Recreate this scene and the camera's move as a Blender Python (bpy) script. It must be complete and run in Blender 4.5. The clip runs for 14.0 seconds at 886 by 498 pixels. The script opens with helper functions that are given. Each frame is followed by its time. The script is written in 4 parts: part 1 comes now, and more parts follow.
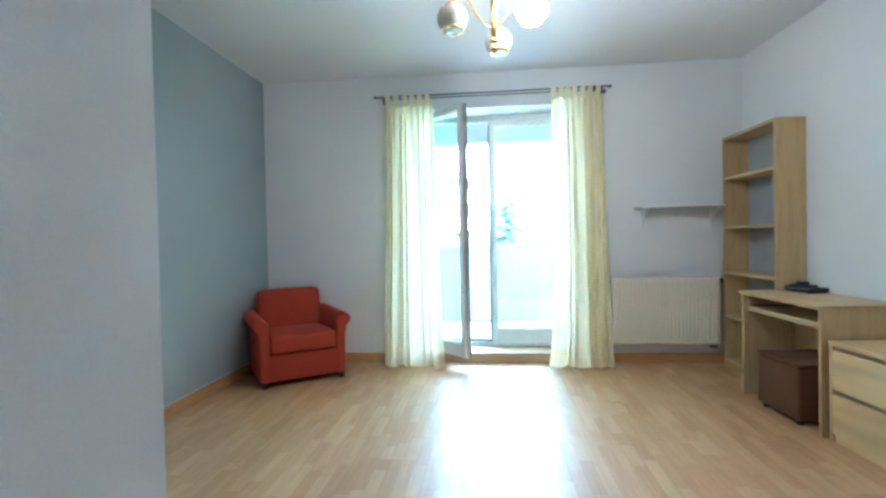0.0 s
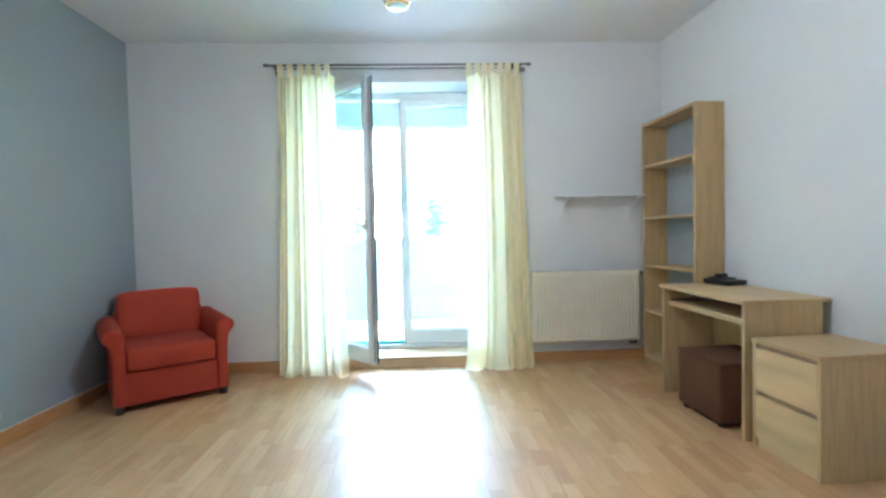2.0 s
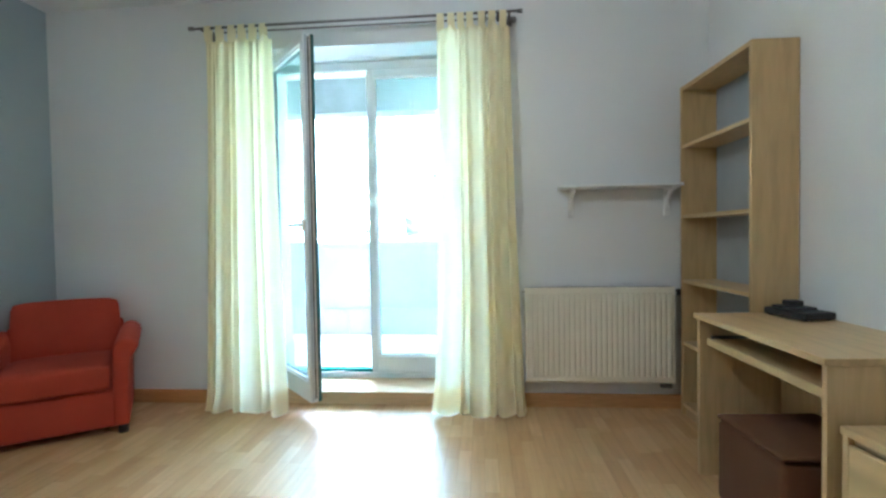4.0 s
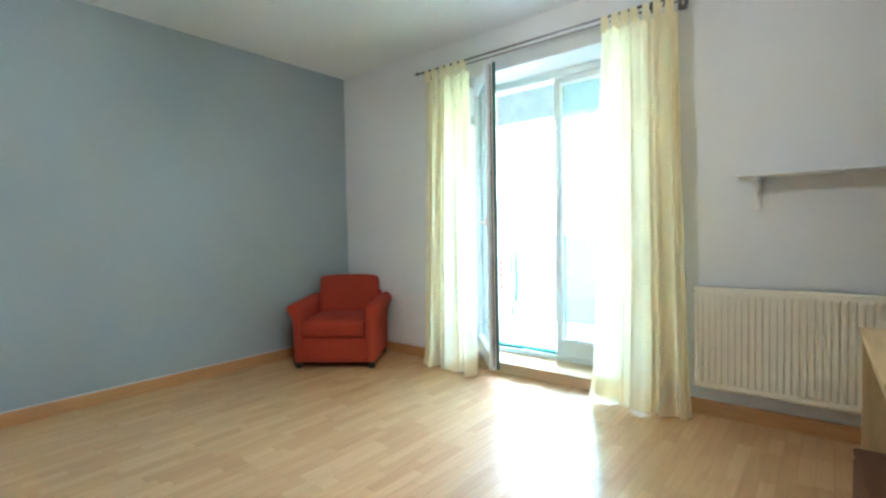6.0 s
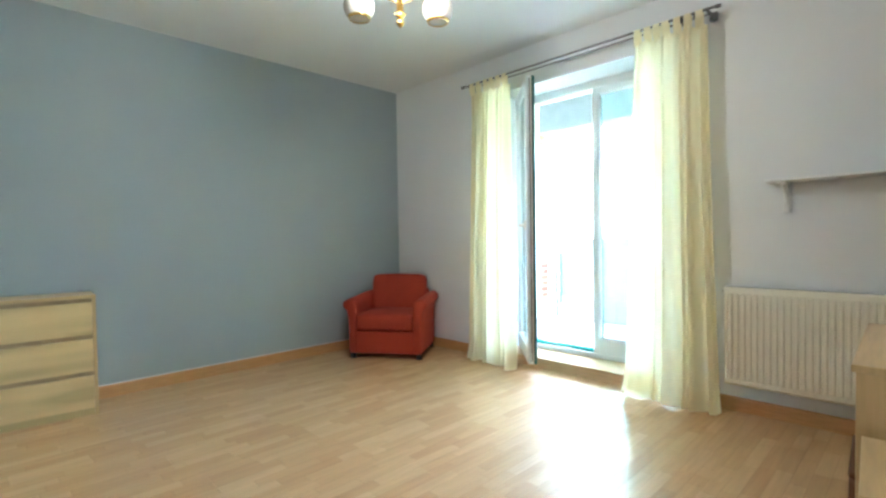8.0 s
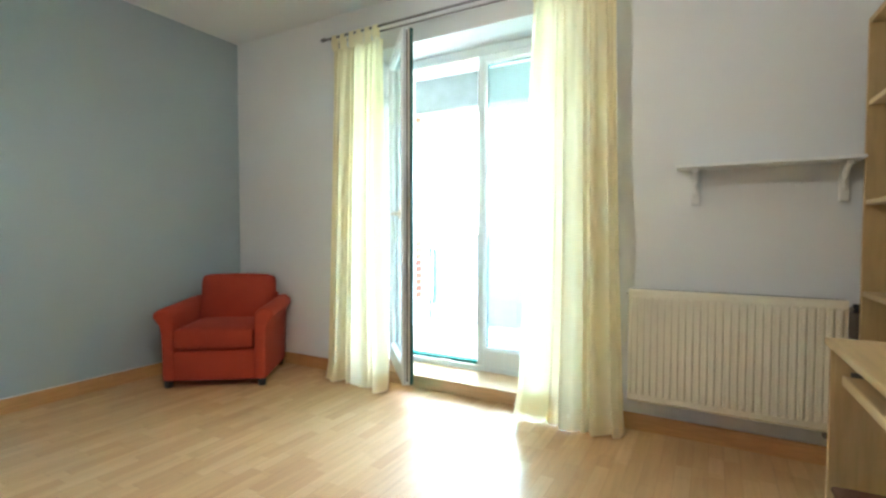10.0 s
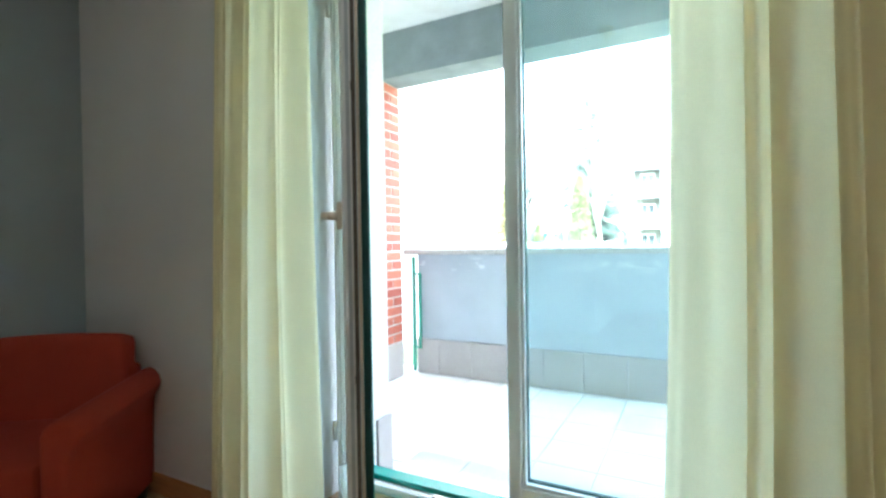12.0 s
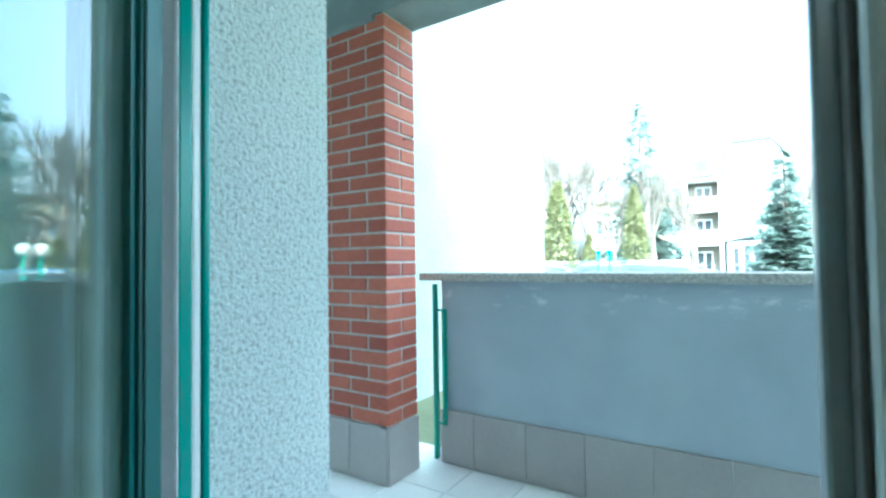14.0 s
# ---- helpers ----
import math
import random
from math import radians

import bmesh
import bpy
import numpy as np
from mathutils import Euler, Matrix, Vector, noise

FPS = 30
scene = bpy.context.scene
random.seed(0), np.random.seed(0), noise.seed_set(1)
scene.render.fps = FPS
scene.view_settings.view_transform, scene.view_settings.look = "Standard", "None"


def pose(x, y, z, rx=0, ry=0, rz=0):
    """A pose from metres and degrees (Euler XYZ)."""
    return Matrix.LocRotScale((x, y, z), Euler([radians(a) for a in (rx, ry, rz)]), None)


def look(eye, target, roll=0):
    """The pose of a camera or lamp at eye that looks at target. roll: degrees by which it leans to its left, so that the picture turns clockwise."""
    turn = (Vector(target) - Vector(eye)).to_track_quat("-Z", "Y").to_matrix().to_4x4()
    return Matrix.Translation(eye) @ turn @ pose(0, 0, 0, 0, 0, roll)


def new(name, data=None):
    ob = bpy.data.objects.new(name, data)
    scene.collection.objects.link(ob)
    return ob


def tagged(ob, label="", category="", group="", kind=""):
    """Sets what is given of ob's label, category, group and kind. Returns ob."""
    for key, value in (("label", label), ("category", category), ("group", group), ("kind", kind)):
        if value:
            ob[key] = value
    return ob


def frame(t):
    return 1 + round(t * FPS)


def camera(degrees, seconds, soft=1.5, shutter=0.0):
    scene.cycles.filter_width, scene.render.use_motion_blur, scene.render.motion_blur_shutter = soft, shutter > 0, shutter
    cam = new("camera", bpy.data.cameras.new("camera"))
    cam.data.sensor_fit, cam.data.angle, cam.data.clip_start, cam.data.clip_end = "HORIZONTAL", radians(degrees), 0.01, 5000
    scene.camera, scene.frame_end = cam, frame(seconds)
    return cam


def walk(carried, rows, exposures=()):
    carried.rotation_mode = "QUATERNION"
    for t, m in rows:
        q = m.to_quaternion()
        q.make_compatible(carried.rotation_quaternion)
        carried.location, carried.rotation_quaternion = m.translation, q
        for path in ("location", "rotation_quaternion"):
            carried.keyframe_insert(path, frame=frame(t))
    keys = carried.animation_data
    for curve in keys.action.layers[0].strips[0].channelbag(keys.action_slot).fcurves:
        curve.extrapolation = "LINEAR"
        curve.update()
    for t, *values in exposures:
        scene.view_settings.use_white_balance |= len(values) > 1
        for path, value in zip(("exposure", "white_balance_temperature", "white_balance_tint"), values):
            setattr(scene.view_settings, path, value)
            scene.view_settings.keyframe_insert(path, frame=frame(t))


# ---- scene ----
cam = camera(85.9, 14.0, soft=2.6, shutter=0.12)
PATH = [
    (0, (2.158, -4.475, 1.152), (1.966, -2.484, 1.116), -1.2),
    (0.5, (2.186, -4.467, 1.135), (2.262, -2.469, 1.09), -0.8),
    (1, (2.192, -4.408, 1.13), (2.339, -2.415, 1.074), -1.0),
    (1.5, (2.234, -4.24, 1.129), (2.316, -2.242, 1.078), -1.1),
    (2, (2.323, -4.008, 1.126), (2.422, -2.011, 1.059), -1.3),
    (2.2, (2.351, -3.918, 1.126), (2.48, -1.923, 1.062), -1.4),
    (4.3, (3.139, -3.037, 1.114), (2.804, -1.066, 1.063), -0.7),
    (4.5, (3.237, -3.016, 1.106), (2.713, -1.086, 1.064), -0.2),
    (5, (3.471, -3.055, 1.111), (2.65, -1.232, 1.084), 0.3),
    (5.5, (3.695, -3.132, 1.132), (2.604, -1.457, 1.079), 0.1),
    (6, (3.875, -3.208, 1.131), (2.615, -1.657, 1.061), -1.1),
    (6.5, (3.988, -3.316, 1.13), (2.601, -1.876, 1.097), -2.0),
    (7, (4.06, -3.36, 1.133), (2.612, -1.98, 1.113), -1.8),
    (7.5, (4.1, -3.372, 1.126), (2.633, -2.014, 1.095), -1.2),
    (8, (4.126, -3.372, 1.112), (2.701, -1.969, 1.064), -0.9),
    (8.5, (4.121, -3.348, 1.112), (2.784, -1.863, 1.038), -0.5),
    (9, (4.022, -3.25, 1.074), (2.853, -1.63, 0.984), 0.4),
    (11.3, (3.018, -1.868, 1.096), (2.10, -0.092, 1.047), -0.7),
    (11.5, (2.925, -1.720, 1.093), (2.005, 0.056, 1.058), -0.9),
    (12, (2.773, -1.308, 1.117), (1.841, 0.462, 1.096), -0.9),
    (12.5, (2.622, -0.968, 1.124), (1.623, 0.765, 1.114), -1.0),
    (13, (2.424, -0.597, 1.123), (1.389, 1.115, 1.120), -1.1),
    (13.3, (2.321, -0.391, 1.11), (1.268, 1.309, 1.146), -0.9),
    (13.5, (2.256, -0.292, 1.114), (1.202, 1.407, 1.16), -1.0),
    (13.7, (2.2, -0.203, 1.125), (1.139, 1.492, 1.167), -1.1),
    (14, (2.123, -0.038, 1.131), (1.049, 1.648, 1.188), -0.8),
]
EXPOSURE = [(0, 6.68, 4820, 6), (2.2, 6.85, 4970, 8), (4.5, 6.36, 5180, 4), (6, 6.7, 5430, 6), (7.5, 6.7, 5480, 6), (9, 6.75, 5700, 6), (11.3, 6.02, 6050, 9), (12.5, 4.76, 5550, 1), (14, 3.9, 4950, -13)]
walk(cam, [(t, look(eye, aim, roll)) for t, eye, aim, roll in PATH], EXPOSURE)

# hazy daylight: a sky and one soft sun to the south-east, behind the house
world = bpy.data.worlds.new("sky")
world.use_nodes = True
scene.world = world
wt = world.node_tree
sky = wt.nodes.new("ShaderNodeTexSky")
sky.sky_type, sky.sun_disc = "NISHITA", False
sky.sun_elevation, sky.sun_rotation = radians(50), radians(148)
sky.air_density, sky.dust_density, sky.ozone_density = 1.0, 7.0, 1.0
pale = wt.nodes.new("ShaderNodeHueSaturation")
pale.inputs["Saturation"].default_value = 0.45
wt.links.new(sky.outputs[0], pale.inputs["Color"])
wt.links.new(pale.outputs[0], wt.nodes["Background"].inputs[0])
wt.nodes["Background"].inputs[1].default_value = 0.15
sun = new("sun", bpy.data.lights.new("sun", "SUN"))
sun.data.energy, sun.data.angle, sun.data.color = 1.1, radians(25), (1.0, 0.98, 0.95)
sun.matrix_world = look((8.0, -12.8, 18.0), (0, 0, 0))
LAMP_GLOW = 1.35


# ---- materials ----
def shader(name):
    m = bpy.data.materials.new(name)
    m.use_nodes = True
    return m, m.node_tree.nodes, m.node_tree.links, m.node_tree.nodes["Principled BSDF"]


def put(p, **values):
    for key, v in values.items():
        p.inputs[key.replace("_", " ")].default_value = (*v, 1) if isinstance(v, tuple) else v


def coords(n, l, scale=(1, 1, 1), turn=(0, 0, 0), shift=False):
    tc, mp = n.new("ShaderNodeTexCoord"), n.new("ShaderNodeMapping")
    mp.inputs["Scale"].default_value, mp.inputs["Rotation"].default_value = scale, turn
    l.new(tc.outputs["Object"], mp.inputs["Vector"])
    if shift:
        info, mul = n.new("ShaderNodeObjectInfo"), n.new("ShaderNodeMath")
        mul.operation, mul.inputs[1].default_value = "MULTIPLY", 37.0
        l.new(info.outputs["Random"], mul.inputs[0])
        l.new(mul.outputs[0], mp.inputs["Location"])
    return mp.outputs[0]


def noise_tex(n, l, vec, scale, detail=4.0, rough=0.5):
    t = n.new("ShaderNodeTexNoise")
    t.inputs["Scale"].default_value, t.inputs["Detail"].default_value, t.inputs["Roughness"].default_value = scale, detail, rough
    l.new(vec, t.inputs["Vector"])
    return t.outputs["Fac"]


def ramp(n, l, fac, stops):
    r = n.new("ShaderNodeValToRGB")
    while len(r.color_ramp.elements) < len(stops):
        r.color_ramp.elements.new(0.5)
    for e, (pos, c) in zip(r.color_ramp.elements, stops):
        e.position, e.color = pos, (*c, 1)
    l.new(fac, r.inputs[0])
    return r.outputs[0]


def mix(n, l, a, b, fac, kind="MIX"):
    m = n.new("ShaderNodeMix")
    m.data_type, m.blend_type = "RGBA", kind
    for sock, v in ((m.inputs[0], fac), (m.inputs[6], a), (m.inputs[7], b)):
        if isinstance(v, (int, float)):
            sock.default_value = v
        elif isinstance(v, tuple):
            sock.default_value = (*v, 1)
        else:
            l.new(v, sock)
    return m.outputs[2]


def bump(n, l, p, height, strength, dist=0.002):
    b = n.new("ShaderNodeBump")
    b.inputs["Strength"].default_value, b.inputs["Distance"].default_value = strength, dist
    l.new(height, b.inputs["Height"])
    l.new(b.outputs[0], p.inputs["Normal"])


def plain(name, c, rough=0.5, metal=0.0, vary=0.12, scale=6.0, grain=120.0, relief=0.15, dist=0.001):
    """A painted, plastered, plastic or metal surface: two scales of colour drift and a fine relief."""
    m, n, l, p = shader(name)
    v = coords(n, l)
    big, fine = noise_tex(n, l, v, scale, 3), noise_tex(n, l, v, grain, 2)
    lo, hi = tuple(k * (1 - vary) for k in c), tuple(min(1, k * (1 + vary)) for k in c)
    col = ramp(n, l, big, [(0.3, lo), (0.7, hi)])
    col = mix(n, l, col, ramp(n, l, fine, [(0.3, (0.93, 0.93, 0.93)), (0.7, (1, 1, 1))]), 0.6, "MULTIPLY")
    l.new(col, p.inputs["Base Color"])
    put(p, Roughness=rough, Metallic=metal)
    bump(n, l, p, fine, relief, dist)
    return m


def timber(name, light, dark, rough=0.4, stretch=(1, 1, 14), band=3.0, bands=0.35):
    """Veneer: long grain along the axis with the least scale, and broad tone bands across it."""
    m, n, l, p = shader(name)
    v = coords(n, l, stretch, shift=True)
    g = noise_tex(n, l, v, 9.0, 6, 0.65)
    wide = noise_tex(n, l, v, band, 1)
    col = ramp(n, l, g, [(0.3, dark), (0.7, light)])
    col = mix(n, l, col, ramp(n, l, wide, [(0.38, tuple(0.78 * k for k in light)), (0.5, light), (0.62, tuple(min(1, 1.12 * k) for k in light))]), bands)
    l.new(col, p.inputs["Base Color"])
    put(p, Roughness=rough)
    bump(n, l, p, g, 0.06, 0.0005)
    return m


def laminate(name):
    """Three-strip beech laminate boards: staves of varied tone printed on each board."""
    m, n, l, p = shader(name)

    def calc(kind, a, b=0.0):
        m_ = n.new("ShaderNodeMath")
        m_.operation = kind
        for sock, val in zip(m_.inputs, (a, b)):
            if isinstance(val, (int, float)):
                sock.default_value = val
            else:
                l.new(val, sock)
        return m_.outputs[0]

    def dice(a, b, c):
        cell, d = n.new("ShaderNodeCombineXYZ"), n.new("ShaderNodeTexWhiteNoise")
        d.noise_dimensions = "3D"
        for sock, val in zip(cell.inputs, (a, b, c)):
            if isinstance(val, (int, float)):
                sock.default_value = val
            else:
                l.new(val, sock)
        l.new(cell.outputs[0], d.inputs["Vector"])
        return d.outputs["Value"]

    info, tc, xyz = n.new("ShaderNodeObjectInfo"), n.new("ShaderNodeTexCoord"), n.new("ShaderNodeSeparateXYZ")
    l.new(tc.outputs["Object"], xyz.inputs[0])
    lot = calc("MULTIPLY", info.outputs["Random"], 91.0)
    row = calc("FLOOR", calc("DIVIDE", xyz.outputs[0], 0.065))
    along = calc("ADD", calc("DIVIDE", xyz.outputs[1], 0.32), calc("MULTIPLY", dice(row, lot, 3.0), 7.0))
    stave = calc("FLOOR", along)
    tone = ramp(n, l, dice(row, stave, lot), [(0.0, (0.575, 0.335, 0.148)), (0.3, (0.62, 0.376, 0.172)), (0.65, (0.655, 0.41, 0.193)), (1.0, (0.69, 0.45, 0.222))])
    gv = coords(n, l, (11, 0.8, 1), shift=True)
    g = noise_tex(n, l, gv, 4.0, 3, 0.6)
    col = mix(n, l, tone, ramp(n, l, g, [(0.3, (0.84, 0.81, 0.77)), (0.7, (1.05, 1.04, 1.03))]), 0.75, "MULTIPLY")
    # thin darker line round each stave
    edge = calc("LESS_THAN", calc("FRACT", along), 0.009)
    side = calc("LESS_THAN", calc("FRACT", calc("DIVIDE", xyz.outputs[0], 0.065)), 0.03)
    col = mix(n, l, col, mix(n, l, col, (0.80, 0.76, 0.72), 1.0, "MULTIPLY"), calc("MAXIMUM", edge, side))
    wear = noise_tex(n, l, coords(n, l), 2.2, 5, 0.6)
    l.new(col, p.inputs["Base Color"])
    r = n.new("ShaderNodeMapRange")
    r.inputs["To Min"].default_value, r.inputs["To Max"].default_value = 0.42, 0.56
    l.new(wear, r.inputs["Value"])
    l.new(r.outputs[0], p.inputs["Roughness"])
    put(p, Specular_IOR_Level=0.75, Coat_Weight=0.55, Coat_Roughness=0.24)
    bump(n, l, p, g, 0.05, 0.0005)
    return m


def rough_cast(name, c, scale=130.0):
    m, n, l, p = shader(name)
    v = coords(n, l)
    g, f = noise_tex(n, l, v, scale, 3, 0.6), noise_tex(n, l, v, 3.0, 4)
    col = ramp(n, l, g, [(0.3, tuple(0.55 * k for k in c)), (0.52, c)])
    col = mix(n, l, col, ramp(n, l, f, [(0.3, (0.85, 0.87, 0.88)), (0.7, (1, 1, 1))]), 0.7, "MULTIPLY")
    l.new(col, p.inputs["Base Color"])
    put(p, Roughness=0.9)
    bump(n, l, p, g, 0.8, 0.004)
    return m


def cloth(name, c, thread=900.0, through_light=0.0, fade=0.86):
    m, n, l, p = shader(name)
    v = coords(n, l)
    w, f = noise_tex(n, l, v, thread, 1), noise_tex(n, l, v, 5.0, 4)
    col = ramp(n, l, f, [(0.3, tuple(fade * k for k in c)), (0.7, c)])
    col = mix(n, l, col, ramp(n, l, w, [(0.3, (0.9, 0.9, 0.9)), (0.7, (1.04, 1.04, 1.04))]), 0.7, "MULTIPLY")
    l.new(col, p.inputs["Base Color"])
    put(p, Roughness=0.95)
    bump(n, l, p, w, 0.3, 0.001)
    if through_light:
        t, mx = n.new("ShaderNodeBsdfTranslucent"), n.new("ShaderNodeMixShader")
        l.new(col, t.inputs[0])
        mx.inputs[0].default_value = through_light
        l.new(p.outputs[0], mx.inputs[1])
        l.new(t.outputs[0], mx.inputs[2])
        l.new(mx.outputs[0], n["Material Output"].inputs[0])
    return m


def pane_glass(name, tint, dust_haze):
    """Clear glazing with a thin, uneven dusty film that also stands in for glare haze."""
    m, n, l, p = shader(name)
    t, g, f, mx = (n.new("ShaderNodeBsdfTransparent"), n.new("ShaderNodeBsdfGlossy"), n.new("ShaderNodeLayerWeight"), n.new("ShaderNodeMixShader"))
    up, rise = n.new("ShaderNodeMath"), n.new("ShaderNodeMapRange")
    up.operation, up.inputs[1].default_value = "POWER", 4.0
    rise.inputs["To Min"].default_value, rise.inputs["To Max"].default_value = 0.05, 1.0
    t.inputs[0].default_value, g.inputs["Roughness"].default_value = (*tint, 1), 0.0
    f.inputs["Blend"].default_value = 0.5
    l.new(f.outputs["Facing"], up.inputs[0])
    l.new(up.outputs[0], rise.inputs["Value"])
    l.new(rise.outputs[0], mx.inputs[0])
    l.new(t.outputs[0], mx.inputs[1])
    l.new(g.outputs[0], mx.inputs[2])
    # pale film: dirt on the pane, plus haze from glare put into it
    film, veil, both = n.new("ShaderNodeBsdfTranslucent"), n.new("ShaderNodeMapRange"), n.new("ShaderNodeMixShader")
    film.inputs[0].default_value = (0.85, 0.88, 0.88, 1)
    veil.inputs["From Min"].default_value, veil.inputs["From Max"].default_value = 0.3, 0.75
    veil.inputs["To Min"].default_value, veil.inputs["To Max"].default_value = 0.6 * dust_haze, 1.5 * dust_haze
    l.new(noise_tex(n, l, coords(n, l, (1, 1, 0.5)), 5.0, 6, 0.6), veil.inputs["Value"])
    l.new(veil.outputs[0], both.inputs[0])
    l.new(mx.outputs[0], both.inputs[1])
    l.new(film.outputs[0], both.inputs[2])
    l.new(both.outputs[0], n["Material Output"].inputs[0])
    return m


def leafage(name, dark, light):
    """Needles or leaf clumps, each of its own tone, that let some daylight through."""
    m, n, l, p = shader(name)
    info = n.new("ShaderNodeNewGeometry")
    col = ramp(n, l, info.outputs["Random Per Island"], [(0.0, dark), (1.0, light)])
    l.new(col, p.inputs["Base Color"])
    put(p, Roughness=0.7)
    t, mx = n.new("ShaderNodeBsdfTranslucent"), n.new("ShaderNodeMixShader")
    l.new(col, t.inputs[0])
    mx.inputs[0].default_value = 0.4
    l.new(p.outputs[0], mx.inputs[1])
    l.new(t.outputs[0], mx.inputs[2])
    l.new(mx.outputs[0], n["Material Output"].inputs[0])
    return m


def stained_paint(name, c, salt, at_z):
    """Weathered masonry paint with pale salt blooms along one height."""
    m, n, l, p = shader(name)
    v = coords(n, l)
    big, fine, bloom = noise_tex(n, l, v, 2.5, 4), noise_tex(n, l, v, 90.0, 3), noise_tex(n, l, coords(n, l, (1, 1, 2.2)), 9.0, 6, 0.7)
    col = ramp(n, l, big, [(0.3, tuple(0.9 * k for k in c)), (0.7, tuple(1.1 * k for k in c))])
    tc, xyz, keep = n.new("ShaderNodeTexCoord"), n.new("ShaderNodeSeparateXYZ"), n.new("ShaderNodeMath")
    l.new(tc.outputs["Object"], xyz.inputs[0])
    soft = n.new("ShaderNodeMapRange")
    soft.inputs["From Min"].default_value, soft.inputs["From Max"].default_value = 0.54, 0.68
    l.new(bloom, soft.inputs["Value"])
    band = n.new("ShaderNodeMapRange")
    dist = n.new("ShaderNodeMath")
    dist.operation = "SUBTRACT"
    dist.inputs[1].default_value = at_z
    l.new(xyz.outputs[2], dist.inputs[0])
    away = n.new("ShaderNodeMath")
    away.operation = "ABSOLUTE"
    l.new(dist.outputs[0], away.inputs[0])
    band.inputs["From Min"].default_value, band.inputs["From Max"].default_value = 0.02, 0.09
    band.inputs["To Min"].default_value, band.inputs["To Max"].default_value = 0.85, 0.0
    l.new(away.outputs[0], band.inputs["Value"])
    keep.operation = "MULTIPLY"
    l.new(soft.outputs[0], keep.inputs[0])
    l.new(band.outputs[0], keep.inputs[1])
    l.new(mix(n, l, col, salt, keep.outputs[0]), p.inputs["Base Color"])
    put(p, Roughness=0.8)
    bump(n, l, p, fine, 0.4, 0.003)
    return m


def brickwork(name):
    m, n, l, p = shader(name)
    info = n.new("ShaderNodeObjectInfo")
    v = coords(n, l, shift=True)
    f = noise_tex(n, l, v, 40.0, 5, 0.65)
    col = ramp(n, l, info.outputs["Random"], [(0.0, (0.25, 0.06, 0.04)), (0.5, (0.31, 0.085, 0.052)), (1.0, (0.37, 0.115, 0.07))])
    col = mix(n, l, col, ramp(n, l, f, [(0.3, (0.75, 0.72, 0.7)), (0.65, (1.08, 1.05, 1.05))]), 0.8, "MULTIPLY")
    l.new(col, p.inputs["Base Color"])
    put(p, Roughness=0.8)
    bump(n, l, p, f, 0.4, 0.002)
    return m


def tile_mat(name, c, rough):
    m, n, l, p = shader(name)
    info = n.new("ShaderNodeObjectInfo")
    v = coords(n, l, shift=True)
    f, s = noise_tex(n, l, v, 60.0, 4), noise_tex(n, l, v, 4.0, 4)
    col = ramp(n, l, info.outputs["Random"], [(0.0, tuple(0.92 * k for k in c)), (1.0, tuple(1.05 * k for k in c))])
    col = mix(n, l, col, ramp(n, l, s, [(0.3, (0.84, 0.84, 0.84)), (0.7, (1, 1, 1))]), 0.7, "MULTIPLY")
    col = mix(n, l, col, ramp(n, l, f, [(0.35, (0.9, 0.9, 0.9)), (0.65, (1, 1, 1))]), 0.6, "MULTIPLY")
    l.new(col, p.inputs["Base Color"])
    put(p, Roughness=rough)
    bump(n, l, p, f, 0.1, 0.001)
    return m


